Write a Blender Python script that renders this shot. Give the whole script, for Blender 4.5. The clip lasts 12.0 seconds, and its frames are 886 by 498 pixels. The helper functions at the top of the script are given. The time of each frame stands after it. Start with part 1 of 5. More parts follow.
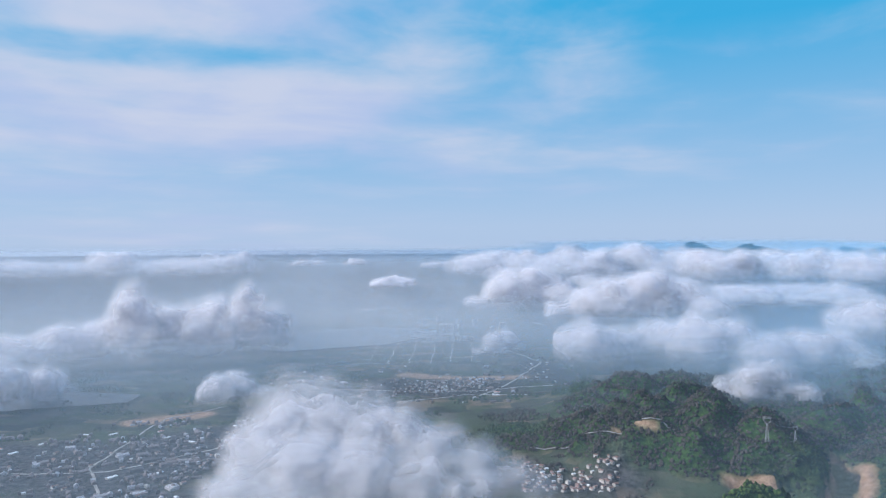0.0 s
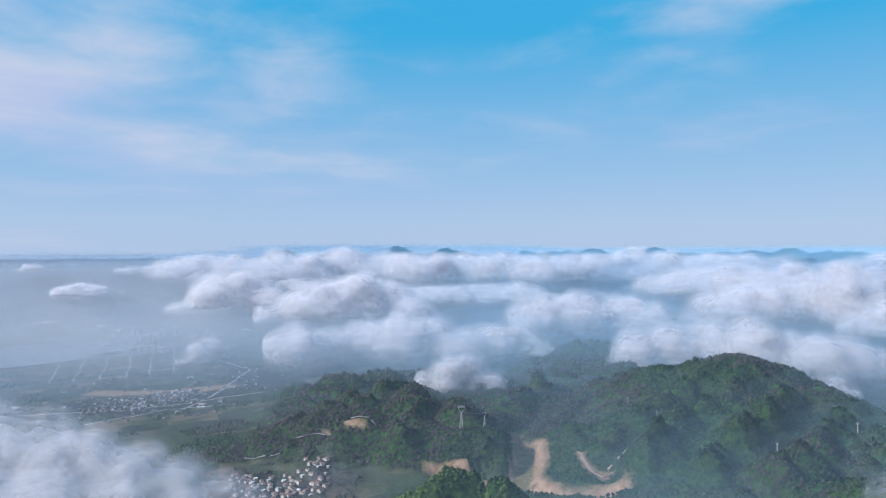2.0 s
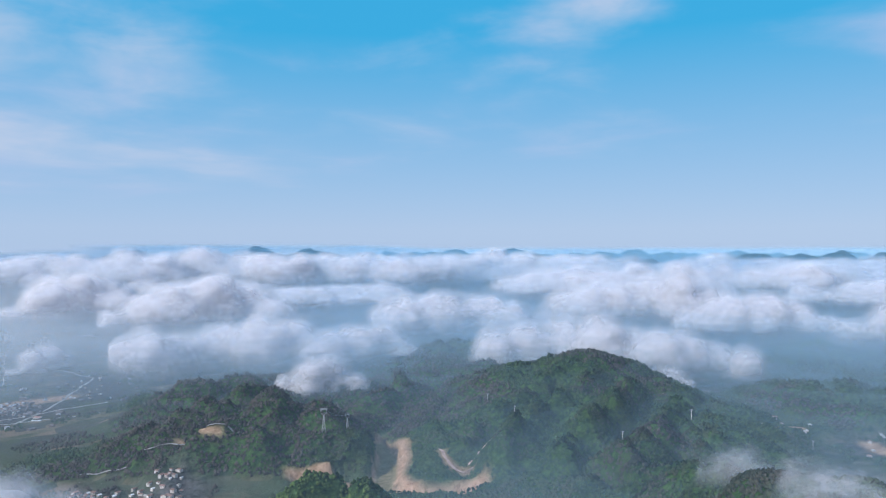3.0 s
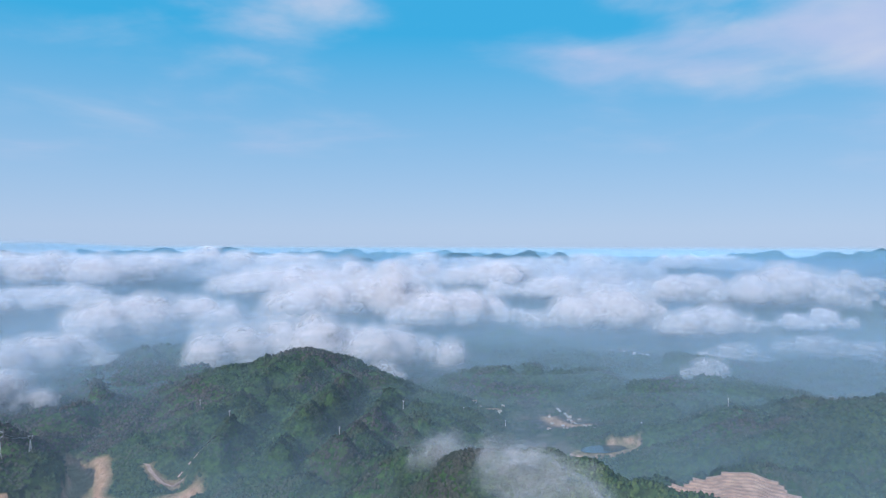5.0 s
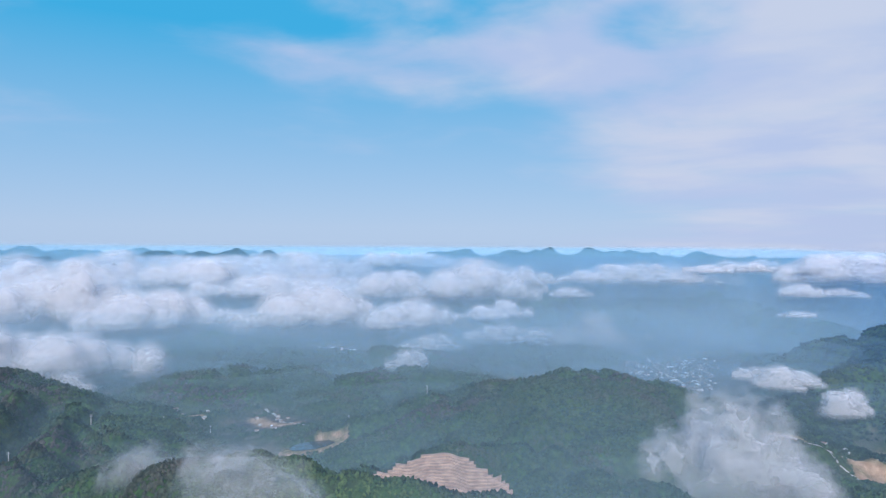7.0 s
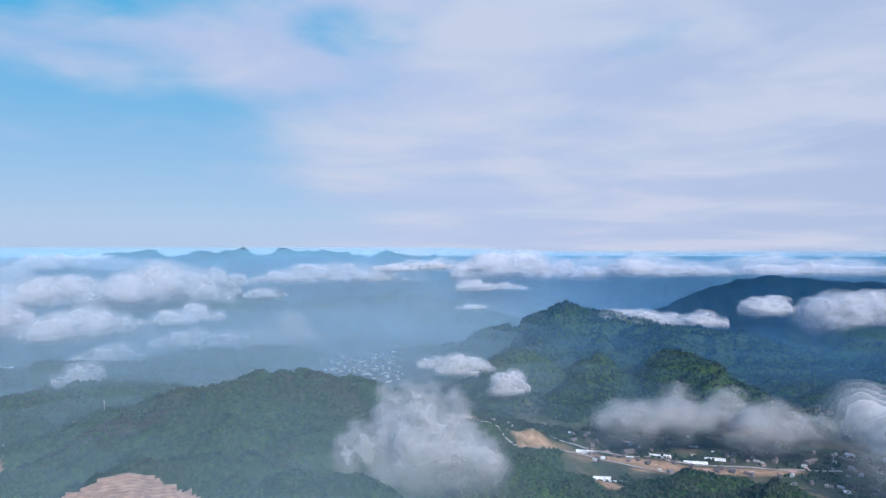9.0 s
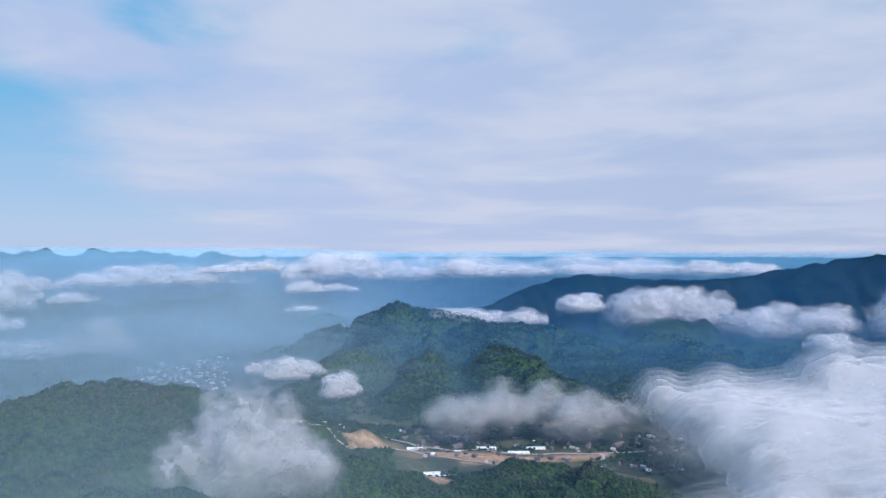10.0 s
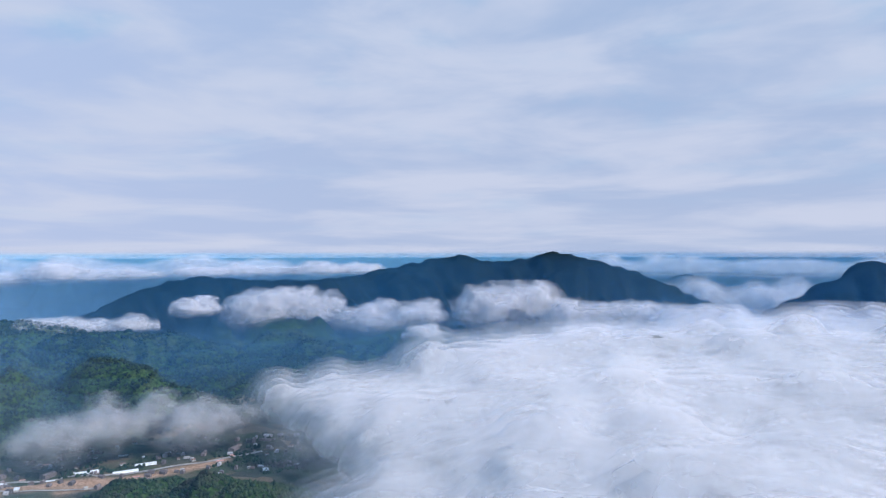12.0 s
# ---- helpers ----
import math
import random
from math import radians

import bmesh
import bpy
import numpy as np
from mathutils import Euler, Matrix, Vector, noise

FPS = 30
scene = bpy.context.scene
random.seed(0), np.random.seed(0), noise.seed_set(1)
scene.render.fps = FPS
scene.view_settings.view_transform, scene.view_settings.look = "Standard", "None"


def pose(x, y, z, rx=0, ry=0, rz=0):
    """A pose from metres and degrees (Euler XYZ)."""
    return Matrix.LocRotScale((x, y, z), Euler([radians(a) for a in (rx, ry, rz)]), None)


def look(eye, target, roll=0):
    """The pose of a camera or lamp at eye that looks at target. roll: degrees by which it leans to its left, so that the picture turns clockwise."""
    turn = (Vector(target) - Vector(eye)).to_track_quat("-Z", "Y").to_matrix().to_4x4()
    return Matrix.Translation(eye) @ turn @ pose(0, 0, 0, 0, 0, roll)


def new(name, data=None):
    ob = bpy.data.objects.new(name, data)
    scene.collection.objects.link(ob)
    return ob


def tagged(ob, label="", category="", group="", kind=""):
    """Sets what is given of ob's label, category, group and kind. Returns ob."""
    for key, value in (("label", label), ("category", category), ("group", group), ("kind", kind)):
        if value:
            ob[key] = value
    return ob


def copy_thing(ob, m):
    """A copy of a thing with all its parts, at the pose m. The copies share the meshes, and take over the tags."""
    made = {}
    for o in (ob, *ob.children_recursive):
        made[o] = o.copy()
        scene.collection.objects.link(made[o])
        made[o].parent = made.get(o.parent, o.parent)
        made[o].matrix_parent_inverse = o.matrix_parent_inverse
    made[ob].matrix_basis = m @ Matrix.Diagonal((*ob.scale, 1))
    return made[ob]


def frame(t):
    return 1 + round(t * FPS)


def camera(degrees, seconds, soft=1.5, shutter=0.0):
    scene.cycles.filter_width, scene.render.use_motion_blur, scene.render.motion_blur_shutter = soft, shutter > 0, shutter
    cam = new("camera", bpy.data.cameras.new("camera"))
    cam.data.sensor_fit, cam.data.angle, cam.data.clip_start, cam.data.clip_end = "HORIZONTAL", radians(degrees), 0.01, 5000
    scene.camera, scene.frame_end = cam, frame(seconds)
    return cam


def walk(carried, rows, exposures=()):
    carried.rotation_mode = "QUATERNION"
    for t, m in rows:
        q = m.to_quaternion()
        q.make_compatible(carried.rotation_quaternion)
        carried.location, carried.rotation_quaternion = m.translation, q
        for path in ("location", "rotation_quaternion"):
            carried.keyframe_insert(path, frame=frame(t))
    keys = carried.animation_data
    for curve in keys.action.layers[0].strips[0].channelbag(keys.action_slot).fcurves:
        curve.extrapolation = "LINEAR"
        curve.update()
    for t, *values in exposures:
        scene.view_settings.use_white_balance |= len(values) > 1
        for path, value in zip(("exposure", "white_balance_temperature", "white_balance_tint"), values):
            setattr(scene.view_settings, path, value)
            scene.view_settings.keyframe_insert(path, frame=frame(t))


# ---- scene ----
HEIGHT = 320.0          # camera over the valley floor
cam = camera(63.9, 12.0, soft=1.15)
walk(cam, [(t, pose(0, 0, HEIGHT, 90 + p, -ro, -yaw)) for t, yaw, p, ro in [
    (0.0, 0.0, -0.11, -0.21), (0.5, 5.68, -0.04, -0.25), (1.0, 11.44, 0.01, -0.29), (1.5, 17.39, 0.08, -0.23),
    (2.0, 23.06, 0.13, -0.22), (2.5, 28.46, 0.16, -0.16), (4.5, 51.06, 0.07, 0.17), (5.0, 56.45, 0.08, 0.18),
    (5.5, 62.08, 0.09, 0.14), (6.0, 67.97, 0.07, 0.21), (6.5, 73.75, 0.03, 0.26), (8.5, 97.64, 0.09, 0.12),
    (9.0, 103.86, 0.07, -0.06), (9.5, 110.45, 0.06, -0.02), (10.0, 117.36, 0.12, -0.04), (10.5, 124.89, 0.15, -0.10),
    (11.0, 132.17, 0.14, -0.03), (11.5, 139.45, 0.14, -0.08), (12.0, 147.51, 0.17, -0.12)]])

# ---- world and sun ----
SUN_AZ, SUN_EL = -96.0, 32.0      # clockwise from the first heading
scene.cycles.transparent_max_bounces = 48
scene.view_settings.exposure = 0.0
sun = new("sun", bpy.data.lights.new("sun", "SUN"))
sun.data.energy, sun.data.angle, sun.data.color = 5.0, radians(2.0), (1.0, 0.965, 0.94)
sun_dir = Vector((math.sin(radians(SUN_AZ)) * math.cos(radians(SUN_EL)), math.cos(radians(SUN_AZ)) * math.cos(radians(SUN_EL)), math.sin(radians(SUN_EL))))
sun.matrix_world = look(sun_dir * 900, (0, 0, 0))


class Nodes:
    """A node tree with short ways to add nodes and links."""

    def __init__(self, tree):
        self.tree = tree
        tree.nodes.clear()

    def add(self, kind, **settings):
        node = self.tree.nodes.new(kind)
        for key, value in settings.items():
            setattr(node, key, value)
        return node

    def join(self, a, b):
        self.tree.links.new(a, b)

    def put(self, socket, value):
        if isinstance(value, bpy.types.NodeSocket):
            self.join(value, socket)
        else:
            socket.default_value = value

    def math(self, op, a, b=0.0, c=0.0, clamp=False):
        node = self.add("ShaderNodeMath", operation=op, use_clamp=clamp)
        for i, v in enumerate((a, b, c)):
            self.put(node.inputs[i], v)
        return node.outputs[0]

    def ramp(self, value, lo, hi, to_lo=0.0, to_hi=1.0, smooth=True):
        node = self.add("ShaderNodeMapRange", interpolation_type="SMOOTHSTEP" if smooth else "LINEAR")
        for i, v in enumerate((value, lo, hi, to_lo, to_hi)):
            self.put(node.inputs[i], v)
        return node.outputs[0]

    def mix(self, factor, a, b, blend="MIX"):
        node = self.add("ShaderNodeMix", data_type="RGBA", blend_type=blend)
        for i, v in ((0, factor), (6, a), (7, b)):
            self.put(node.inputs[i], (*v, 1.0) if isinstance(v, tuple) and len(v) == 3 else v)
        return node.outputs[2]

    def noise(self, vector, scale, detail=4.0, rough=0.55, warp=0.0):
        node = self.add("ShaderNodeTexNoise")
        self.put(node.inputs["Vector"], vector)
        for key, v in (("Scale", scale), ("Detail", detail), ("Roughness", rough), ("Distortion", warp)):
            node.inputs[key].default_value = v
        return node.outputs[0]

    def attr(self, name):
        return self.add("ShaderNodeAttribute", attribute_name=name).outputs["Fac"]

    def position(self):
        return self.add("ShaderNodeNewGeometry").outputs["Position"]

    def scaled(self, vector, s):
        node = self.add("ShaderNodeMapping")
        self.put(node.inputs["Vector"], vector)
        node.inputs["Scale"].default_value = s
        return node.outputs[0]


def build_world():
    world = bpy.data.worlds.new("sky")
    scene.world = world
    world.use_nodes = True
    n = Nodes(world.node_tree)
    sky = n.add("ShaderNodeTexSky", sky_type="NISHITA", sun_disc=False, sun_elevation=radians(SUN_EL),
                sun_rotation=radians(SUN_AZ), altitude=400, air_density=1.0, dust_density=0.6, ozone_density=2.5)
    coord = n.add("ShaderNodeTexCoord").outputs["Generated"]
    xyz = n.add("ShaderNodeSeparateXYZ")
    n.join(coord, xyz.inputs[0])
    up = xyz.outputs[2]
    # the sky's blue, paler towards the horizon
    high = n.ramp(up, 0.03, 0.29, smooth=False)
    blue = n.mix(high, (0.39, 0.53, 0.76), (0.035, 0.39, 0.72))
    base = n.mix(0.92, n.mix(1.0, sky.outputs[0], (0.1, 0.1, 0.1), "MULTIPLY"), blue)
    # azimuth, counted from the middle of the view, and height, both in radians
    mid = radians(70)
    east = n.math("SUBTRACT", n.math("MULTIPLY", xyz.outputs[0], math.cos(mid)), n.math("MULTIPLY", xyz.outputs[1], math.sin(mid)))
    north = n.math("ADD", n.math("MULTIPLY", xyz.outputs[0], math.sin(mid)), n.math("MULTIPLY", xyz.outputs[1], math.cos(mid)))
    az = n.math("ARCTAN2", east, north)
    el = n.math("ARCSINE", n.math("MAXIMUM", up, 0.0))
    plane = n.add("ShaderNodeCombineXYZ")
    n.join(az, plane.inputs[0])
    n.join(n.math("MULTIPLY", n.math("LOGARITHM", n.math("ADD", el, 0.10), 2.718), 0.62), plane.inputs[1])
    plane.inputs[2].default_value = 0.7
    streak = n.noise(n.scaled(plane.outputs[0], (1.0, 1.7, 1.0)), 3.2, 5.0, 0.5, 0.4)
    tuft = n.noise(n.scaled(plane.outputs[0], (1.0, 1.5, 1.0)), 7.0, 5.0, 0.52, 0.3)
    # overcast over the dark range, a pale veil over the bay, clear between, with single banks
    cover = n.math("ADD", n.ramp(az, radians(10), radians(36), -0.13, 0.27), n.ramp(az, radians(-38), radians(-92), 0.0, 0.27))
    cover = n.math("SUBTRACT", cover, n.math("MULTIPLY", n.ramp(el, radians(9), radians(3)), n.ramp(az, radians(52), radians(20), 0.0, 0.16)))
    for a0, e0, wa, we, amp in ((-26, 18.5, 7, 3.0, 0.15), (-30, 13.5, 9, 2.2, 0.07), (9, 14.2, 14, 3.0, 0.24), (20, 16.5, 10, 4.0, 0.20), (4, 19, 7, 2.2, 0.16), (27, 17.0, 6, 2.0, -0.22), (1, 16.5, 4, 1.6, -0.1),
                                (-92, 17.5, 12, 4.0, 0.10), (-86, 11.0, 16, 3.0, 0.10), (-94, 14.3, 12, 1.2, -0.10), (-44, 16, 12, 5.0, -0.10)):
        da = n.math("DIVIDE", n.math("SUBTRACT", az, radians(a0)), radians(wa))
        de = n.math("DIVIDE", n.math("SUBTRACT", el, radians(e0)), radians(we))
        far = n.math("ADD", n.math("MULTIPLY", da, da), n.math("MULTIPLY", de, de))
        cover = n.math("ADD", cover, n.ramp(far, 0.0, 1.6, amp, 0.0))
    dens = n.math("ADD", n.math("ADD", n.math("MULTIPLY", streak, 0.62), n.math("MULTIPLY", tuft, 0.38)), cover)
    mask = n.ramp(dens, 0.33, 0.78)
    shade = n.noise(n.scaled(plane.outputs[0], (1.0, 1.7, 1.0)), 4.0, 5.0, 0.5, 0.3)
    grey = n.mix(n.ramp(az, radians(30), radians(85)), (0.45, 0.53, 0.76), (0.40, 0.48, 0.68))
    white = n.mix(n.ramp(shade, 0.36, 0.64), grey, (0.565, 0.605, 0.755))
    colour = n.mix(n.math("MULTIPLY", mask, 0.90), base, white)
    back = n.add("ShaderNodeBackground")
    n.join(colour, back.inputs[0])
    back.inputs[1].default_value = 1.08
    out = n.add("ShaderNodeOutputWorld")
    n.join(back.outputs[0], out.inputs[0])


build_world()


# ---- materials ----
def material(name):
    m = bpy.data.materials.new(name)
    m.use_nodes = True
    return m, Nodes(m.node_tree)


def finish(n, shader):
    out = n.add("ShaderNodeOutputMaterial")
    n.join(shader, out.inputs[0])


def principled(n, colour, rough=0.9, normal=None, spec=0.3):
    b = n.add("ShaderNodeBsdfPrincipled")
    n.put(b.inputs["Base Color"], (*colour, 1.0) if isinstance(colour, tuple) else colour)
    n.put(b.inputs["Roughness"], rough)
    b.inputs["Specular IOR Level"].default_value = spec
    if normal is not None:
        n.join(normal, b.inputs["Normal"])
    return b.outputs[0]


def bump(n, height, strength, distance):
    b = n.add("ShaderNodeBump")
    b.inputs["Strength"].default_value, b.inputs["Distance"].default_value = strength, distance
    n.join(height, b.inputs["Height"])
    return b.outputs[0]


def ground_material():
    m, n = material("ground_cover")
    p = n.position()
    fine = n.noise(p, 0.12, 5.0, 0.65)
    mid = n.noise(p, 0.012, 5.0, 0.6)
    forest = n.mix(n.ramp(fine, 0.3, 0.7), (0.010, 0.028, 0.012), (0.045, 0.085, 0.025))
    forest = n.mix(n.math("MULTIPLY", n.ramp(mid, 0.45, 0.7), 0.5), forest, (0.050, 0.052, 0.032))
    # overcast shade and far haze are painted into the forest colour here
    forest = n.mix(n.attr("shade_haze_tint"), forest, n.mix(n.ramp(fine, 0.3, 0.7), (0.004, 0.009, 0.012), (0.013, 0.022, 0.022)))
    # the plain: paddies and plots of many tones
    cells = n.add("ShaderNodeTexVoronoi", distance="CHEBYCHEV")
    n.join(n.scaled(p, (0.014, 0.024, 0.0)), cells.inputs["Vector"])
    cells.inputs["Scale"].default_value = 1.0
    tone = n.add("ShaderNodeSeparateColor")
    n.join(cells.outputs["Color"], tone.inputs[0])
    plots = n.mix(tone.outputs[0], (0.030, 0.045, 0.040), (0.11, 0.105, 0.085))
    plots = n.mix(n.ramp(tone.outputs[1], 0.7, 0.8), plots, (0.19, 0.14, 0.10))
    plots = n.mix(n.ramp(mid, 0.4, 0.65), plots, (0.05, 0.075, 0.04))
    plots = n.mix(n.math("MULTIPLY", fine, 0.5), plots, (0.06, 0.06, 0.05))
    colour = n.mix(n.attr("field"), forest, plots)
    paved = n.mix(n.ramp(fine, 0.35, 0.65), (0.022, 0.024, 0.030), (0.085, 0.08, 0.085))
    colour = n.mix(n.attr("town"), colour, paved)
    soil = n.mix(n.ramp(fine, 0.3, 0.7), (0.28, 0.17, 0.11), (0.44, 0.29, 0.21))
    colour = n.mix(n.attr("bare"), colour, soil)
    colour = n.mix(n.attr("silt"), colour, n.mix(n.ramp(fine, 0.3, 0.7), (0.13, 0.11, 0.06), (0.22, 0.18, 0.11)))
    finish(n, principled(n, colour, 0.95, bump(n, fine, 0.6, 4.0), 0.0))
    return m


def leaf_material():
    m, n = material("leaves")
    rnd = n.add("ShaderNodeNewGeometry").outputs["Random Per Island"]
    p = n.position()
    patch = n.noise(p, 0.011, 4.0, 0.6)
    grain = n.noise(p, 0.9, 3.0, 0.6)
    col = n.mix(rnd, (0.013, 0.034, 0.024), (0.052, 0.084, 0.036))
    col = n.mix(n.ramp(patch, 0.48, 0.68), col, (0.060, 0.066, 0.045))
    col = n.mix(n.attr("dry"), col, n.mix(rnd, (0.036, 0.030, 0.033), (0.085, 0.068, 0.065)))
    col = n.mix(n.math("MULTIPLY", grain, 0.35), col, (0.012, 0.03, 0.012))
    col = n.mix(n.attr("fresh"), col, n.mix(rnd, (0.028, 0.065, 0.020), (0.085, 0.125, 0.036)))
    # leaves painted darker and bluer, in place of overcast shade and haze
    col = n.mix(n.attr("shade_haze_tint"), col, n.mix(rnd, (0.006, 0.016, 0.015), (0.022, 0.040, 0.026)))
    slope = n.add("ShaderNodeCombineXYZ")
    n.join(n.math("MULTIPLY", n.attr("lean_x"), -1.0), slope.inputs[0])
    n.join(n.math("MULTIPLY", n.attr("lean_y"), -1.0), slope.inputs[1])
    slope.inputs[2].default_value = 1.0
    both = n.add("ShaderNodeVectorMath", operation="ADD")
    n.join(slope.outputs[0], both.inputs[0])
    n.join(bump(n, grain, 0.5, 0.8), both.inputs[1])
    normal = n.add("ShaderNodeVectorMath", operation="NORMALIZE")
    n.join(both.outputs[0], normal.inputs[0])
    finish(n, principled(n, col, 0.8, normal.outputs[0], 0.04))
    return m


def cloud_material():
    m, n = material("cloud_vapour")
    p = n.position()
    big = n.noise(p, 0.012, 4.0, 0.55)
    fine = n.noise(p, 0.036, 4.0, 0.48)
    raw = n.math("ADD", n.math("MULTIPLY", big, 0.58), n.math("MULTIPLY", fine, 0.42))
    # the vapour frays: thinner where the noise is low
    alpha = n.math("MULTIPLY", n.attr("vapour"), n.ramp(raw, 0.34, 0.64, 0.42, 1.45, False), clamp=True)
    lift = n.add("ShaderNodeVectorMath", operation="MULTIPLY_ADD")
    n.join(n.add("ShaderNodeNewGeometry").outputs["Normal"], lift.inputs[0])
    lift.inputs[1].default_value = (0.34, 0.34, 0.34)
    lift.inputs[2].default_value = (0.0, 0.0, 0.70)
    norm = n.add("ShaderNodeVectorMath", operation="NORMALIZE")
    n.join(lift.outputs[0], norm.inputs[0])
    diff = n.add("ShaderNodeBsdfDiffuse")
    diff.inputs[0].default_value = (0.92, 0.915, 0.975, 1)
    n.join(norm.outputs[0], diff.inputs["Normal"])
    thru = n.add("ShaderNodeBsdfTranslucent")
    thru.inputs[0].default_value = (0.92, 0.915, 0.975, 1)
    body = n.add("ShaderNodeMixShader")
    body.inputs[0].default_value = 0.55
    n.join(diff.outputs[0], body.inputs[1])
    n.join(thru.outputs[0], body.inputs[2])
    clear = n.add("ShaderNodeBsdfTransparent")
    mixed = n.add("ShaderNodeMixShader")
    n.join(alpha, mixed.inputs[0])
    n.join(clear.outputs[0], mixed.inputs[1])
    n.join(body.outputs[0], mixed.inputs[2])
    finish(n, mixed.outputs[0])
    return m


def haze_material():
    m, n = material("painted_haze")
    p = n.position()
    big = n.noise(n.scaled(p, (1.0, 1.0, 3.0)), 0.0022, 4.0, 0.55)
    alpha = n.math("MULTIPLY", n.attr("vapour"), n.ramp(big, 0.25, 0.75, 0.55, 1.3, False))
    # aerial haze is put into the tint, from blue to milky white
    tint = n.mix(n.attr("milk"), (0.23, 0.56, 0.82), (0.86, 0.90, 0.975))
    # deeper blue stands in for shaded haze before the dark range
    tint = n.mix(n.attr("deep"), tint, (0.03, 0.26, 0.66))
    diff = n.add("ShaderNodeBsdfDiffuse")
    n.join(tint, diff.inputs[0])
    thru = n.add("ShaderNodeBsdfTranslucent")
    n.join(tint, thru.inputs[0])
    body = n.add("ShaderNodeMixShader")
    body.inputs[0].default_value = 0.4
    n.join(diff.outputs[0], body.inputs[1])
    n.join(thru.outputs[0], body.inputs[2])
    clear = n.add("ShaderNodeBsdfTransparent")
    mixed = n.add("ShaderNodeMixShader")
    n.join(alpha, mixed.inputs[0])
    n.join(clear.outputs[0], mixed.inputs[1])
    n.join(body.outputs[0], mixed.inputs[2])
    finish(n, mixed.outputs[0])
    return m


def plain_material(name, dark, light, rough=0.8, scale=0.6, spec=0.3, vary=0.0):
    m, n = material(name)
    col = n.mix(n.ramp(n.noise(n.position(), scale, 4.0, 0.6), 0.3, 0.7), dark, light)
    if vary:
        rnd = n.add("ShaderNodeObjectInfo").outputs["Random"]
        col = n.mix(n.math("MULTIPLY", rnd, vary), col, (0.10, 0.06, 0.05))
    finish(n, principled(n, col, rough, spec=spec))
    return m


def water_material():
    m, n = material("still_water")
    ripple = bump(n, n.noise(n.position(), 0.25, 3.0, 0.5), 0.05, 0.3)
    b = n.add("ShaderNodeBsdfPrincipled")
    b.inputs["Base Color"].default_value = (0.02, 0.028, 0.036, 1)
    b.inputs["Roughness"].default_value = 0.16
    n.join(ripple, b.inputs["Normal"])
    finish(n, b.outputs[0])
    return m


GROUND, LEAVES, CLOUD, HAZE, WATER = ground_material(), leaf_material(), cloud_material(), haze_material(), water_material()
PLASTER = plain_material("plaster", (0.34, 0.32, 0.31), (0.66, 0.63, 0.61), 0.85, 0.15, vary=0.45)
TILE_ROOF = plain_material("roof_tiles", (0.16, 0.09, 0.08), (0.36, 0.22, 0.19), 0.8, 0.4, vary=0.6)
SHEET_ROOF = plain_material("sheet_metal", (0.55, 0.57, 0.62), (0.80, 0.81, 0.85), 0.45, 0.2)
PINK_ROOF = plain_material("red_sheet_metal", (0.50, 0.22, 0.18), (0.62, 0.33, 0.28), 0.5, 0.2)
GLASS = plain_material("window_glass", (0.03, 0.04, 0.05), (0.06, 0.07, 0.09), 0.15, 0.2, 0.6)
STEEL = plain_material("galvanised_steel", (0.24, 0.25, 0.27), (0.38, 0.39, 0.41), 0.5, 0.5)
CONCRETE = plain_material("concrete", (0.30, 0.29, 0.28), (0.48, 0.46, 0.44), 0.9, 0.1)
EARTH = plain_material("bare_earth", (0.27, 0.175, 0.14), (0.42, 0.29, 0.235), 0.95, 0.12)


# ---- land ----
TURN = 0.9795           # the plan's lists hold azimuths on a slightly wider scale


def bearing(az, r, z=0.0):
    return Vector((r * math.sin(radians(az)), r * math.cos(radians(az)), z))


def polar(az, r, z=0.0):
    return bearing(az * TURN, r, z)


def level(az, r, z):
    """The height of a crest or a cloud of the plan's lists, which lean a little with the azimuth."""
    dip = np.interp(az, (0, 29, 64, 75, 100, 128, 150, 190), (0.10, 0.04, 0.20, 0.27, 0.41, 0.45, 0.33, 0.2))
    return HEIGHT + r * math.tan(0.975 * math.atan((z - HEIGHT) / r) - radians(dip))


def hash_grad(ix, iy, seed):
    h = (ix * 374761393 + iy * 668265263 + seed * 974634777) & 0xFFFFFFFF
    h = ((h ^ (h >> 13)) * 1274126177) & 0xFFFFFFFF
    a = ((h ^ (h >> 16)) & 0xFFFF) / 65536.0 * 2 * np.pi
    return np.cos(a), np.sin(a)


def perlin(x, y, seed=0):
    ix, iy = np.floor(x).astype(np.int64), np.floor(y).astype(np.int64)
    fx, fy = x - ix, y - iy
    u, v = fx ** 3 * (fx * (fx * 6 - 15) + 10), fy ** 3 * (fy * (fy * 6 - 15) + 10)
    total = 0
    for dx in (0, 1):
        for dy in (0, 1):
            gx, gy = hash_grad(ix + dx, iy + dy, seed)
            w = (u if dx else 1 - u) * (v if dy else 1 - v)
            total = total + w * (gx * (fx - dx) + gy * (fy - dy))
    return total * 1.5


def fbm(x, y, octaves=5, seed=0, gain=0.5):
    total, amp = np.zeros_like(x), 1.0
    for k in range(octaves):
        total += amp * perlin(x * 2 ** k, y * 2 ** k, seed + 17 * k)
        amp *= gain
    return total


def smooth(t):
    t = np.clip(t, 0, 1)
    return t * t * (3 - 2 * t)


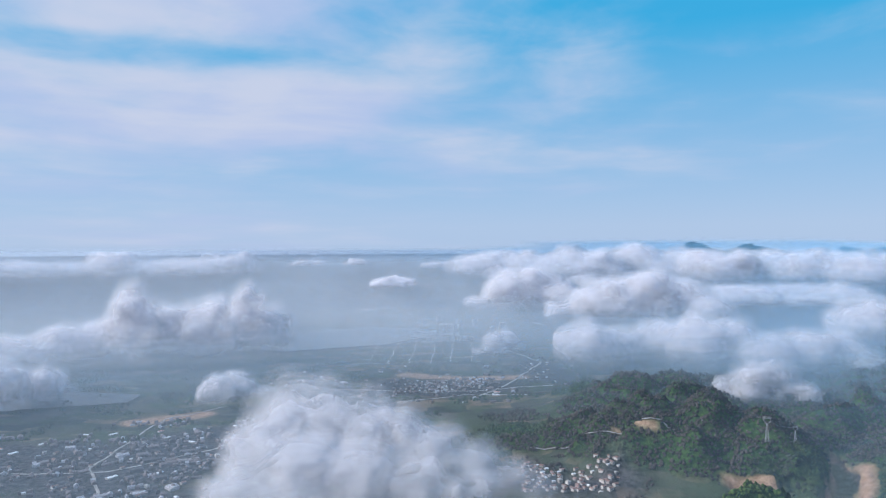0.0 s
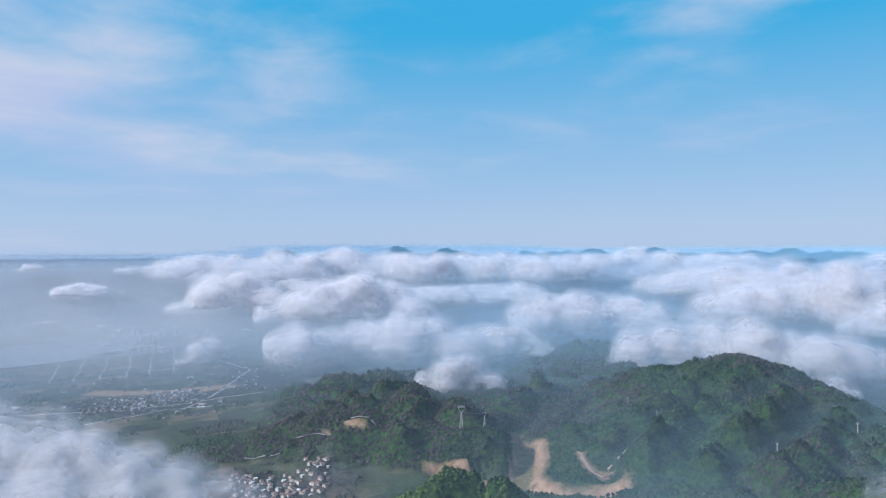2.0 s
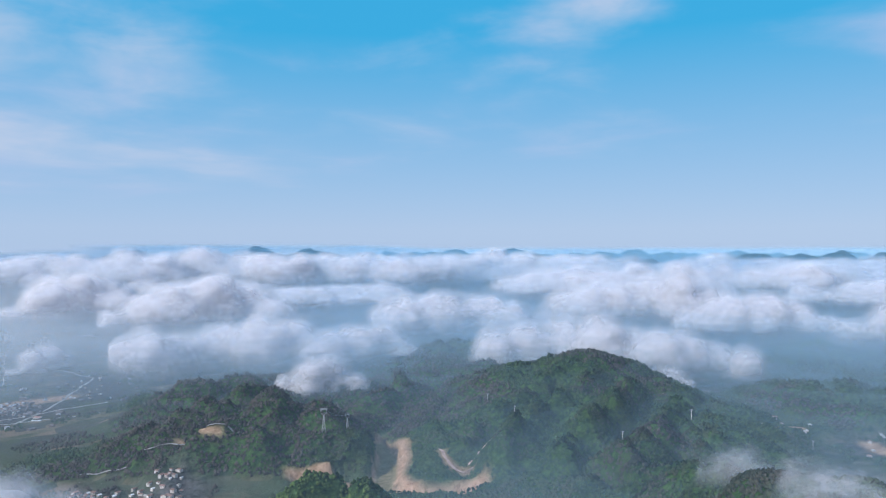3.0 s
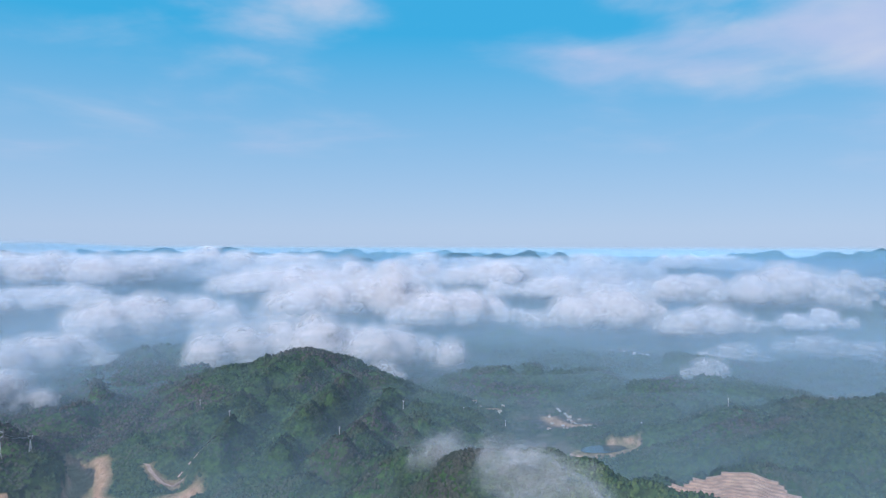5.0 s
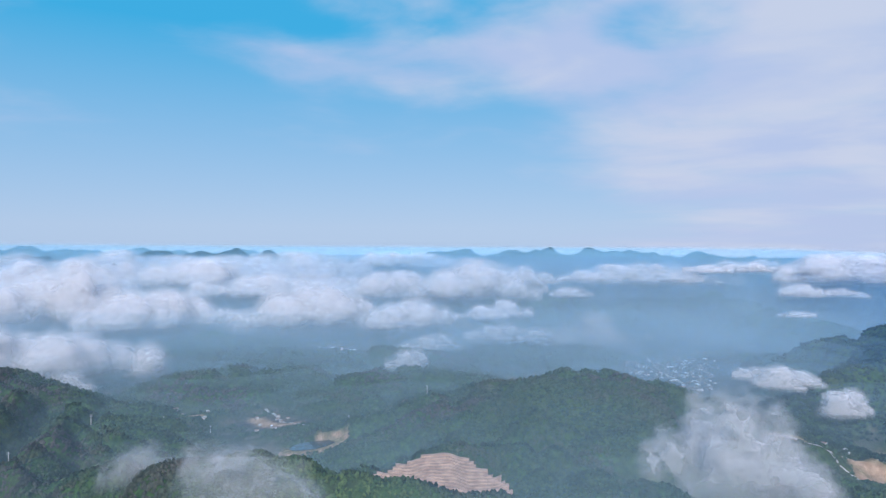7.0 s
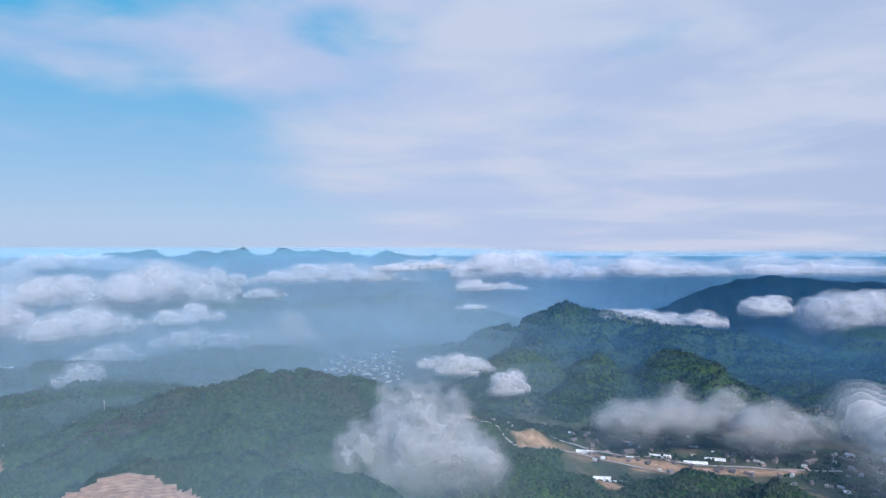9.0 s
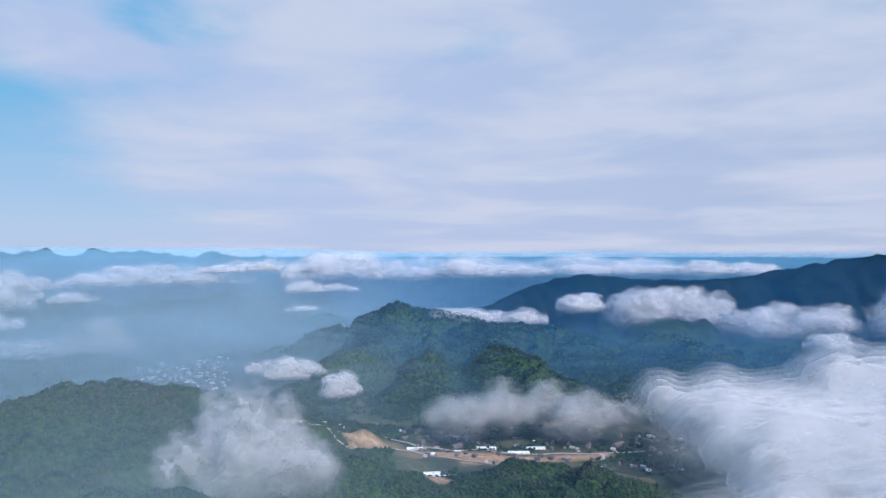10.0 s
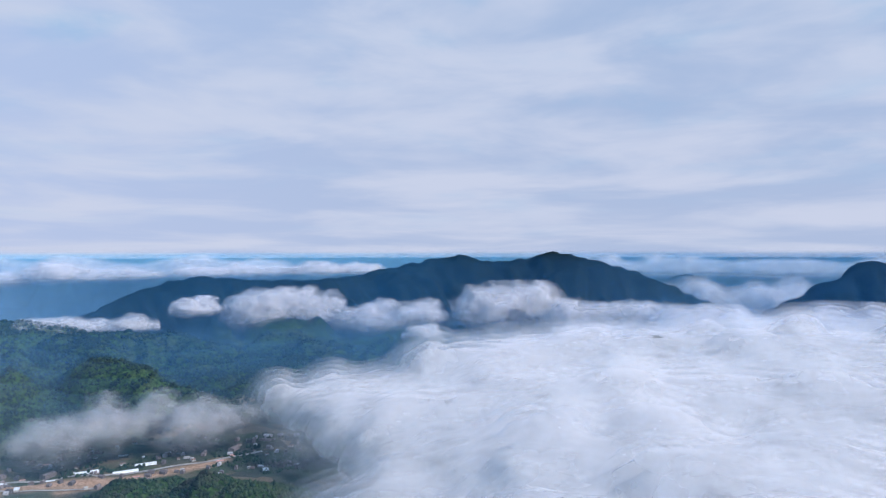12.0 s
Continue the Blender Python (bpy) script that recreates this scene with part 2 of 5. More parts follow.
def to_chain(x, y, chain):
    """Distance from a chain of (azimuth, distance, ...) and the values along it at the nearest place."""
    best, vals = np.full(x.shape, 1e9), None
    for a, b in zip(chain, chain[1:]):
        pa, pb = polar(a[0], a[1]), polar(b[0], b[1])
        dx, dy = pb.x - pa.x, pb.y - pa.y
        t = np.clip(((x - pa.x) * dx + (y - pa.y) * dy) / (dx * dx + dy * dy + 1e-9), 0, 1)
        d = np.hypot(x - pa.x - t * dx, y - pa.y - t * dy)
        cand = [va + t * (vb - va) for va, vb in zip(a[2:], b[2:])]
        if vals is None:
            vals = [np.where(d < best, c, c) for c in cand]
        else:
            vals = [np.where(d < best, c, v) for c, v in zip(cand, vals)]
        best = np.minimum(best, d)
    return best, vals


# crests of the hills: azimuth, distance, height, half-width of the flank
RIDGES = [
    [(29, 1000, 12, 50), (27.4, 1045, 38, 75), (25, 1055, 54, 90), (22, 1120, 78, 140), (19, 1250, 74, 160), (16, 1200, 66, 140), (12, 1170, 50, 130), (8, 1160, 14, 100)],
    [(15, 1420, 55, 130), (20, 1480, 60, 150), (26, 1520, 40, 140)],
    [(35.3, 1850, 72, 170), (34, 1650, 55, 130), (31, 1450, 34, 90)],
    [(39, 1650, 62, 120), (37, 1450, 46, 80), (34, 1280, 30, 70), (31.5, 1180, 14, 60)],
    [(46, 1380, 98, 200), (42, 1400, 86, 180), (40, 1200, 58, 110), (36, 1080, 35, 90), (33.5, 960, 22, 60)],
    [(46, 1380, 98, 200), (46, 1100, 66, 150), (44, 900, 44, 130), (42, 760, 34, 120)],
    [(46, 1380, 98, 200), (51, 1250, 82, 170), (56, 1120, 64, 150), (54, 850, 74, 150), (52, 700, 64, 130)],
    [(44, 1350, 104, 42), (41, 1180, 88, 42), (37, 1030, 54, 38)],
    [(46.5, 1330, 108, 42), (43.5, 1120, 96, 42), (40, 930, 68, 38)],
    [(50, 1270, 106, 42), (48, 1060, 98, 42), (45, 860, 78, 38)],
    [(54, 1180, 94, 42), (52, 980, 98, 42), (50, 780, 92, 38)],
    [(22, 1120, 86, 38), (20.5, 1010, 46, 30)],
    [(17.5, 1210, 76, 38), (16, 1050, 34, 30)],
    [(13, 1180, 60, 36), (11.5, 1060, 26, 28)],
    [(31, 1450, 62, 40), (29, 1330, 40, 36)],
    [(92, 1060, 130, 60), (88, 880, 116, 55), (86, 740, 112, 50)],
    [(96, 1040, 122, 60), (96, 860, 104, 55)],
    [(86, 500, 150, 80), (80, 505, 160, 85), (75, 515, 166, 85), (70, 540, 160, 90), (65, 560, 150, 100), (60, 620, 130, 120), (54, 760, 95, 130)],
    [(19.5, 720, 66, 45), (22.5, 735, 82, 50), (25, 740, 76, 50), (28, 740, 84, 55), (31, 720, 62, 55)],
    [(100, 1000, 80, 170), (96, 1060, 112, 230), (92, 1090, 122, 250), (87, 1060, 108, 230), (80, 1020, 80, 190), (76.5, 1010, 50, 80)],
    [(92, 1090, 122, 250), (92, 800, 108, 230), (90, 640, 100, 180)],
    [(75, 720, 90, 90), (80, 720, 112, 110), (88, 700, 116, 130)],
    [(63, 2250, 58, 240), (66, 2050, 40, 200), (72, 1900, 40, 160), (77.6, 1850, 62, 150), (82, 1900, 40, 160), (88, 2000, 48, 200), (93, 2000, 52, 200), (97, 1850, 20, 130)],
    [(60, 1600, 46, 130), (66, 1650, 50, 120), (71, 1600, 40, 110)],
    [(63.5, 1480, 44, 70), (66, 1500, 36, 60)],
    [(74, 1480, 52, 90), (79, 1540, 62, 100), (84, 1480, 50, 90)],
    [(72, 1360, 30, 70), (75.5, 1330, 40, 70)],
    [(106, 2050, 50, 160), (111, 2000, 112, 190), (116, 1950, 176, 210), (119, 1980, 160, 230), (123, 1950, 128, 240), (128, 2000, 120, 250)],
    [(116, 1950, 160, 120), (114, 1700, 116, 95), (110.5, 1500, 66, 80), (108, 1380, 30, 70)],
    [(123, 1850, 126, 130), (124.5, 1620, 108, 85), (128, 1500, 76, 75), (132, 1420, 36, 70)],
    [(119, 1750, 116, 85), (117.5, 1540, 80, 70), (116.5, 1350, 30, 60)],
    [(121, 2350, 104, 150), (124.4, 2400, 168, 190), (128, 2450, 222, 250), (132, 2480, 256, 280), (136, 2500, 234, 280), (143, 2600, 240, 300), (148, 2700, 290, 320),
     (152, 2750, 314, 330), (155, 2780, 294, 320), (159.7, 2800, 328, 350), (165, 2800, 272, 300), (170, 2850, 160, 240), (174, 2900, 90, 200)],
    [(136, 2400, 180, 200), (138, 2100, 110, 170), (140, 1850, 50, 140)],
    [(150, 2600, 230, 220), (148, 2250, 120, 190), (147, 1950, 50, 150)],
    [(177, 2500, 150, 160), (180, 2550, 240, 190), (182.6, 2600, 296, 200), (187, 2600, 250, 230), (195, 2700, 200, 260)],
    [(166, 1540, 120, 48), (167.5, 1520, 140, 50), (169.5, 1540, 126, 48)],
    [(167, 3300, 200, 220), (170, 3300, 232, 220), (174, 3300, 170, 220)],
    [(106, 820, 40, 90), (111, 850, 66, 110), (115, 820, 58, 100), (119, 780, 34, 80)],
    [(121, 900, 22, 60), (125, 880, 50, 90), (129.5, 850, 62, 100), (135, 800, 54, 100), (141, 720, 40, 90)],
    [(200, 1500, 160, 350), (240, 1600, 150, 400), (290, 1500, 60, 350)],
    # far ranges
    [(5, 4250, 280, 150), (8, 4300, 304, 150), (11.5, 4350, 318, 150), (14.5, 4400, 302, 150), (17, 4350, 312, 150), (19.8, 4300, 332, 150), (22.5, 4250, 304, 120), (24.2, 4200, 326, 120), (26.5, 4250, 302, 140), (31, 4400, 284, 150)],
    [(30, 4550, 312, 150), (40, 4550, 320, 160), (47, 4500, 312, 150), (54, 4500, 320, 150), (60, 4550, 306, 150), (66, 4550, 318, 150)],
    [(31, 4000, 262, 160), (36, 4000, 282, 160), (44, 4050, 290, 150), (50, 4000, 272, 150), (55, 4000, 286, 150), (60, 4000, 300, 160), (64, 4050, 322, 150), (66.5, 4050, 324, 140), (70, 4050, 296, 140)],
    [(73.5, 3900, 282, 90), (75.8, 3900, 298, 90), (77.5, 3900, 280, 80)],
    [(79, 4250, 292, 160), (82, 4250, 330, 160), (85, 4250, 322, 160), (88, 4250, 332, 150), (90.1, 4250, 358, 140), (92, 4300, 332, 160), (94, 4300, 338, 160), (97, 4300, 334, 170), (102, 4350, 318, 160), (110, 4400, 306, 160)],
    [(84, 3000, 130, 170), (88, 3000, 176, 200), (92, 3100, 150, 180)],
    [(96, 3200, 120, 200), (100, 3200, 128, 200), (103, 3300, 168, 110), (106, 3100, 110, 150), (110, 2700, 90, 150)],
    [(104, 4200, 282, 160), (110, 4200, 304, 170), (116, 4200, 286, 160), (120, 4100, 262, 150), (126, 4000, 280, 190), (130, 4050, 262, 170)],
    [(200, 4600, 330, 300), (240, 4600, 345, 350), (285, 4600, 330, 350), (305, 4650, 250, 250)],
]
RIDGES = [[(a, r, level(a, r, z), w) for a, r, z, w in chain] for chain in RIDGES]
for chain in RIDGES:
    run = 0.0
    for i, (a, r, z, w) in enumerate(chain):
        run += (polar(a, r) - polar(*chain[i - 1][:2])).length if i else 0.0
        chain[i] = (a, r, z, w, run)
RESERVOIR = [[(29.4, 1165, 10), (30.2, 1075, 17), (30.0, 990, 18), (29.2, 935, 24)], [(23.0, 975, 7), (26, 968, 5), (29.5, 952, 12)], [(29.5, 925, 22), (33, 900, 11), (37, 890, 7)]]
POND = [[(68.9, 1050, 17), (70.4, 1070, 27), (72.6, 1095, 17)]]
POND_MOUTH = [[(70.0, 985, 26), (70.4, 1050, 26)]]


def basin(x, y, chains):
    """1 inside a basin, falling to 0 at its rim and beyond."""
    inside = np.zeros_like(x)
    for chain in chains:
        d, (w,) = to_chain(x, y, chain)
        inside = np.maximum(inside, smooth((w + 8 - d) / 14))
    return inside


def land(x, y, parts=False):
    r = np.hypot(x, y)
    wx, wy = x + 26 * fbm(x / 190, y / 190, 3, 5), y + 26 * fbm(x / 190, y / 190, 3, 9)
    rise = smooth((r - 3500) / 1350)
    sharp = 7
    total = ((HEIGHT - 44) * rise) ** sharp + 1.0
    hill = np.zeros_like(x)
    crag = fbm(x / 170, y / 170, 5, 15)
    for chain in RIDGES:
        d, (z, w, run) = to_chain(wx, wy, chain)
        # spurs and gullies run down from the crest
        spur, flank = np.zeros_like(x), d < 2.4 * w
        if flank.any():
            along, off = run[flank] + 11.0 * chain[0][0], d[flank]
            spur[flank] = perlin(along / 105, off / 420, 71) + 0.55 * perlin(along / 46, off / 230, 72)
        z = z + np.clip((z - 190) / 100, 0, 1) * 34 * crag * (0.22 + 0.78 * smooth((r - 3300) / 300))
        g = z * np.exp(-(d / (w * 1.15 * np.clip(1 + 0.55 * spur, 0.45, 1.6))) ** 1.7)
        total += np.maximum(g, 0) ** sharp
        hill = np.maximum(hill, g)
    h = total ** (1 / sharp)
    gully = np.abs(perlin(wx / 175, wy / 175, 3)) + 0.62 * np.abs(perlin(wx / 84, wy / 84, 4)) + 0.24 * np.abs(perlin(wx / 38, wy / 38, 6))
    amount = np.clip((h - 6) / 70, 0, 1) * np.clip(1.4 - h / 170, 0.3, 1)
    h = h - amount * 66 * (0.46 - np.minimum(gully, 0.56 + 0.1 * gully)) * (1 - rise * 0.6) + fbm(x / 60, y / 60, 4, 8) * (1.2 + 2.4 * amount + 6 * np.clip((h - 170) / 60, 0, 1) * (1 - rise))
    wet = np.maximum(basin(x, y, RESERVOIR), basin(x, y, POND))
    shelf = basin(x, y, [[(76.5, 640, 8), (79, 648, 14), (83, 645, 20), (86, 622, 14)]])
    bench = 103 + 0.21 * (r - 598)
    h = np.where(r < 1040, h + (2 - h) * basin(x, y, RESERVOIR), h + (4 - h) * basin(x, y, RESERVOIR))
    h = h + (np.minimum(h, 22) - h) * basin(x, y, POND_MOUTH)
    h = h + (27 - h) * basin(x, y, POND)
    h = h + (np.clip(bench, 101, 118) - h) * shelf
    if parts:
        return h, hill, wet, shelf
    return h


def near_chain(x, y, chain, width, blur=20):
    d, _ = to_chain(x, y, [(*c, 0) for c in chain])
    return smooth((width + blur - d) / (2 * blur))


def covers(x, y, h, hill, wet, shelf):
    """How far each place is farmland, town or bare earth."""
    r, az = np.hypot(x, y), np.degrees(np.arctan2(x, y))
    ragged = fbm(x / 150, y / 150, 4, 21)
    field = smooth((20 - h + 10 * ragged) / 12) * smooth((3900 - r) / 400)
    town = np.zeros_like(x)
    for chain, w in TOWNS:
        town = np.maximum(town, near_chain(x + 40 * ragged, y + 40 * ragged, chain, w, 40))
    bare = np.maximum(smooth((wet - 0.40) / 0.35), shelf)
    for chain, w in SOIL:
        bare = np.maximum(bare, near_chain(x + 14 * ragged, y + 14 * ragged, chain, w, 10))
    return field, town, bare


TOWNS = [([(-34, 1250), (-25, 1150), (-18, 1200)], 130), ([(-30, 1000), (-24, 980)], 90), ([(-3.5, 1640), (0, 1600), (3, 1640)], 90),
         ([(6, 1000), (10, 970), (14, 985)], 45), ([(98, 1850), (101, 1800), (102, 1950)], 110), ([(72, 2100), (75, 2150)], 90), ([(88, 2400), (94, 2300)], 120),
         ([(66, 1330), (69, 1270)], 30), ([(-1, 2480), (3, 2500)], 110), ([(9, 1750), (7.5, 1950)], 60)]
SOIL = [([(-3, 1640 + 140), (2, 1720), (6, 1760)], 30), ([(-24, 1420), (-19.5, 1440)], 26), ([(22.6, 985), (25, 975)], 10), ([(31.2, 1130), (31.6, 1040), (31.0, 960), (33, 912), (38, 905)], 9),
        ([(34.6, 1000), (35.4, 960), (36.8, 940)], 4), ([(66.3, 1350), (67.2, 1290), (69.0, 1260)], 14), ([(75, 1240), (78, 1260)], 16), ([(107, 1150), (111, 1110), (117, 1120)], 9),
        ([(112, 1085), (118, 1090), (126, 1085), (133, 1140)], 13), ([(118.5, 960), (119.5, 905)], 16), ([(122, 1060), (132, 1120)], 8), ([(13.6, 1085), (17, 1060)], 5), ([(99, 1330), (101, 1310)], 10), ([(60, 1280), (62, 1340)], 8)]


def mesh_from(name, verts, faces, mat, attrs=None, flat=False):
    me = bpy.data.meshes.new(name)
    me.vertices.add(len(verts))
    me.vertices.foreach_set("co", np.ascontiguousarray(verts, dtype=np.float32).ravel())
    k = faces.shape[1]
    me.loops.add(faces.size)
    me.loops.foreach_set("vertex_index", np.ascontiguousarray(faces, dtype=np.int32).ravel())
    me.polygons.add(len(faces))
    me.polygons.foreach_set("loop_start", np.arange(0, faces.size, k, dtype=np.int32))
    me.polygons.foreach_set("use_smooth", np.full(len(faces), not flat))
    for key, vals in (attrs or {}).items():
        me.attributes.new(key, "FLOAT", "POINT").data.foreach_set("value", np.ascontiguousarray(vals, dtype=np.float32).ravel())
    me.update(calc_edges=True)
    me.validate()
    me.materials.append(mat)
    return me


def grid_faces(rows, cols, wrap=False):
    i, j = np.meshgrid(np.arange(rows - 1), np.arange(cols if wrap else cols - 1), indexing="ij")
    a, b = i * cols + j, i * cols + (j + 1) % cols
    return np.stack([a, b, b + cols, a + cols], -1).reshape(-1, 4)


def build_ground():
    az = np.concatenate([np.arange(-40, 192, 0.29), np.arange(192, 320, 2.0)])
    r = np.concatenate([[0.5, 30.0], 60 * (4920 / 60) ** (np.linspace(0, 1, 450) ** 0.62)])
    rr, aa = np.meshgrid(r, np.radians(az), indexing="ij")
    x, y = rr * np.sin(aa), rr * np.cos(aa)
    h, hill, wet, shelf = land(x, y, True)
    field, town, bare = covers(x, y, h, hill, wet, shelf)
    turn = np.degrees(np.arctan2(x, y))
    turn = np.where(turn < -120, turn + 360, turn)
    # painted tint: overcast shade on the dark range, haze on the far ranges
    shade_haze_tint = np.maximum(smooth((turn - 112) / 8) * smooth((rr - 2000) / 250), smooth((rr - 3300) / 300))
    verts = np.stack([x, y, h], -1).reshape(-1, 3)
    me = mesh_from("ground", verts, grid_faces(len(r), len(az), True)[:, ::-1], GROUND, {"field": field, "town": town, "bare": bare, "silt": smooth((wet - 0.75) / 0.25), "shade_haze_tint": shade_haze_tint})
    tagged(new("ground", me), "wooded hills, farm plain and valley floor under morning haze", "ground", kind="structure")


build_ground()


# ---- painted haze sheets and clouds ----
def build_haze():
    az = np.arange(0, 360, 3.0)
    r = np.linspace(40, 4890, 76)
    rr, aa = np.meshgrid(r, np.radians(az), indexing="ij")
    deg = np.degrees(aa)
    deg = np.where(deg > 270, deg - 360, deg)
    x, y = rr * np.sin(aa), rr * np.cos(aa)
    # painted haze and mist: thickest over the plain by the bay, thin over the dark range
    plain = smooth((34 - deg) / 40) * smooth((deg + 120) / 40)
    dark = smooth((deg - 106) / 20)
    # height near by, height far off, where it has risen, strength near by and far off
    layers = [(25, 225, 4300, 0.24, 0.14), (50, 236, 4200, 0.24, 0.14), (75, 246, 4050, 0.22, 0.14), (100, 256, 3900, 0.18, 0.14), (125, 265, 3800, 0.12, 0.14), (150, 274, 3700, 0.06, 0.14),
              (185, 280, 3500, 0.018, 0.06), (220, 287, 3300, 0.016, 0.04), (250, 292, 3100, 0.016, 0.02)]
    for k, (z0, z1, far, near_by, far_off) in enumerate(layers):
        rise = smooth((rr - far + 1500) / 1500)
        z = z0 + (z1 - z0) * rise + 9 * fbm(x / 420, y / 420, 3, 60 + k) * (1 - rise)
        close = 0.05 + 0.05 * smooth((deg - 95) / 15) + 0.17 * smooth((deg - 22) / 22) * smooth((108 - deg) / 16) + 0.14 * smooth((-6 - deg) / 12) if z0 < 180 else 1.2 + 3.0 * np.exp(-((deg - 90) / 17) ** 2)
        # denser with distance from the camera, to imitate aerial haze
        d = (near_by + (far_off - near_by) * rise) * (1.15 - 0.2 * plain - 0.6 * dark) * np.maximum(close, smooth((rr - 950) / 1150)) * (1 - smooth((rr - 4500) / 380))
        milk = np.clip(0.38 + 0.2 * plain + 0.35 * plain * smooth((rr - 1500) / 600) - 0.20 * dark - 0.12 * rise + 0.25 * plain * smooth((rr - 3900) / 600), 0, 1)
        me = mesh_from("haze_sheet", np.stack([x, y, z], -1).reshape(-1, 3), grid_faces(len(r), len(az), True)[:, ::-1], HAZE, {"vapour": d, "milk": milk, "deep": 0.45 * dark * (1 - rise)})
        tagged(new("haze_sheet", me), "sheet of painted blue aerial haze and morning mist over the land", "mist", kind="stuff")
    # aerial haze painted on rings round the camera: distance, lowest and highest level, strength, whether it lies
    # before the dark range alone
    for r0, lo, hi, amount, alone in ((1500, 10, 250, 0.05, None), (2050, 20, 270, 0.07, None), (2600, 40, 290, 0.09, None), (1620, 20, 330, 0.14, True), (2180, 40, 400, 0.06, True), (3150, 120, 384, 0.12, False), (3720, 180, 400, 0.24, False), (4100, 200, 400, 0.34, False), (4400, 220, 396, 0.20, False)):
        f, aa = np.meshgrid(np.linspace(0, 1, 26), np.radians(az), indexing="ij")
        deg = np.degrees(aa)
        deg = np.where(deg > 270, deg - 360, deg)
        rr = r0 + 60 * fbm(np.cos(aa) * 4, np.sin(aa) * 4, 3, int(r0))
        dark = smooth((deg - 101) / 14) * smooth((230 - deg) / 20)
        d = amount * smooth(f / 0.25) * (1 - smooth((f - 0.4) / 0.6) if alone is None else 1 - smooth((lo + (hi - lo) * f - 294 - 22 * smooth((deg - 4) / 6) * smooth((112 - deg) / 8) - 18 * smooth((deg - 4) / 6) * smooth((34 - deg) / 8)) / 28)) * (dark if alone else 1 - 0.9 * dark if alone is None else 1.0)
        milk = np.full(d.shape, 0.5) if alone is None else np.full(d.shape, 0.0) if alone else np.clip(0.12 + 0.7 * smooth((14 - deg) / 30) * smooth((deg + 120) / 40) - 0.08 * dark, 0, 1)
        me = mesh_from("haze_sheet", np.stack([rr * np.sin(aa), rr * np.cos(aa), lo + (hi - lo) * f], -1).reshape(-1, 3), grid_faces(26, len(az), True)[:, ::-1], HAZE, {"vapour": d, "milk": milk, "deep": np.full(d.shape, 1.0 if alone else 0.0)})
        tagged(new("haze_sheet", me), "ring of painted blue aerial haze before the hills and far ranges", "mist", kind="stuff")


build_haze()

CLOUD_COUNT = 0


def perlin_3d(x, y, z, seed):
    ix, iy, iz = (np.floor(v).astype(np.int64) for v in (x, y, z))
    fx, fy, fz = x - ix, y - iy, z - iz
    u, v, w = (f ** 3 * (f * (f * 6 - 15) + 10) for f in (fx, fy, fz))
    total = 0
    for dx in (0, 1):
        for dy in (0, 1):
            for dz in (0, 1):
                h = ((ix + dx) * 374761393 + (iy + dy) * 668265263 + (iz + dz) * 1440662683 + seed * 974634777) & 0xFFFFFFFF
                h = ((h ^ (h >> 13)) * 1274126177) & 0xFFFFFFFF
                h = h ^ (h >> 16)
                gx, gy, gz = ((h & 255) / 127.5 - 1), ((h >> 8 & 255) / 127.5 - 1), ((h >> 16 & 255) / 127.5 - 1)
                total = total + (u if dx else 1 - u) * (v if dy else 1 - v) * (w if dz else 1 - w) * (gx * (fx - dx) + gy * (fy - dy) + gz * (fz - dz))
    return total


def surface(values, iso):
    """The surface at a level of a field on a grid: vertices in grid steps, and quads."""
    inside = values > iso
    shape = tuple(n - 1 for n in values.shape)
    where, count = np.zeros(shape + (3,)), np.zeros(shape)
    quads = []
    index = np.arange(np.prod(shape)).reshape(shape)
    for axis in range(3):
        lo = [slice(None)] * 3
        hi = [slice(None)] * 3
        lo[axis], hi[axis] = slice(0, -1), slice(1, None)
        a, b = values[tuple(lo)], values[tuple(hi)]
        cross = np.argwhere(inside[tuple(lo)] != inside[tuple(hi)])
        if not len(cross):
            continue
        i, j, k = cross.T
        va, vb = a[i, j, k], b[i, j, k]
        p = cross.astype(float)
        p[:, axis] += (iso - va) / (vb - va)
        o1, o2 = (axis + 1) % 3, (axis + 2) % 3
        ring = []
        for d1, d2 in ((-1, -1), (0, -1), (0, 0), (-1, 0)):
            c = cross.copy()
            c[:, o1] += d1
            c[:, o2] += d2
            ring.append(c)
        fine = np.ones(len(cross), bool)
        for c in ring:
            ok = ((c >= 0) & (c < np.array(shape))).all(axis=1)
            fine &= ok
            q = tuple(c[ok].T)
            np.add.at(where, q, p[ok])
            np.add.at(count, q, 1)
        loop = np.stack([index[tuple(c[fine].T)] for c in ring], -1)
        flip = (vb > va)[fine]
        loop[flip] = loop[flip][:, ::-1]
        quads.append(loop)
    if not quads:
        return None
    quads = np.concatenate(quads)
    used, back = np.unique(quads, return_inverse=True)
    verts = where.reshape(-1, 3)[used] / count.ravel()[used][:, None]
    return verts, back.reshape(-1, 4)


# outer to inner shells of a cloud: how deep each lies, and how dense it is
SHELLS = [(-0.10, 0.06), (-0.02, 0.10), (0.06, 0.16), (0.15, 0.24), (0.26, 0.36), (0.40, 0.80)]
# fog is a close body under soft veils
DENSE = [(-0.24, 0.06), (-0.15, 0.10), (-0.05, 0.16), (0.06, 0.30), (0.20, 1.1)]


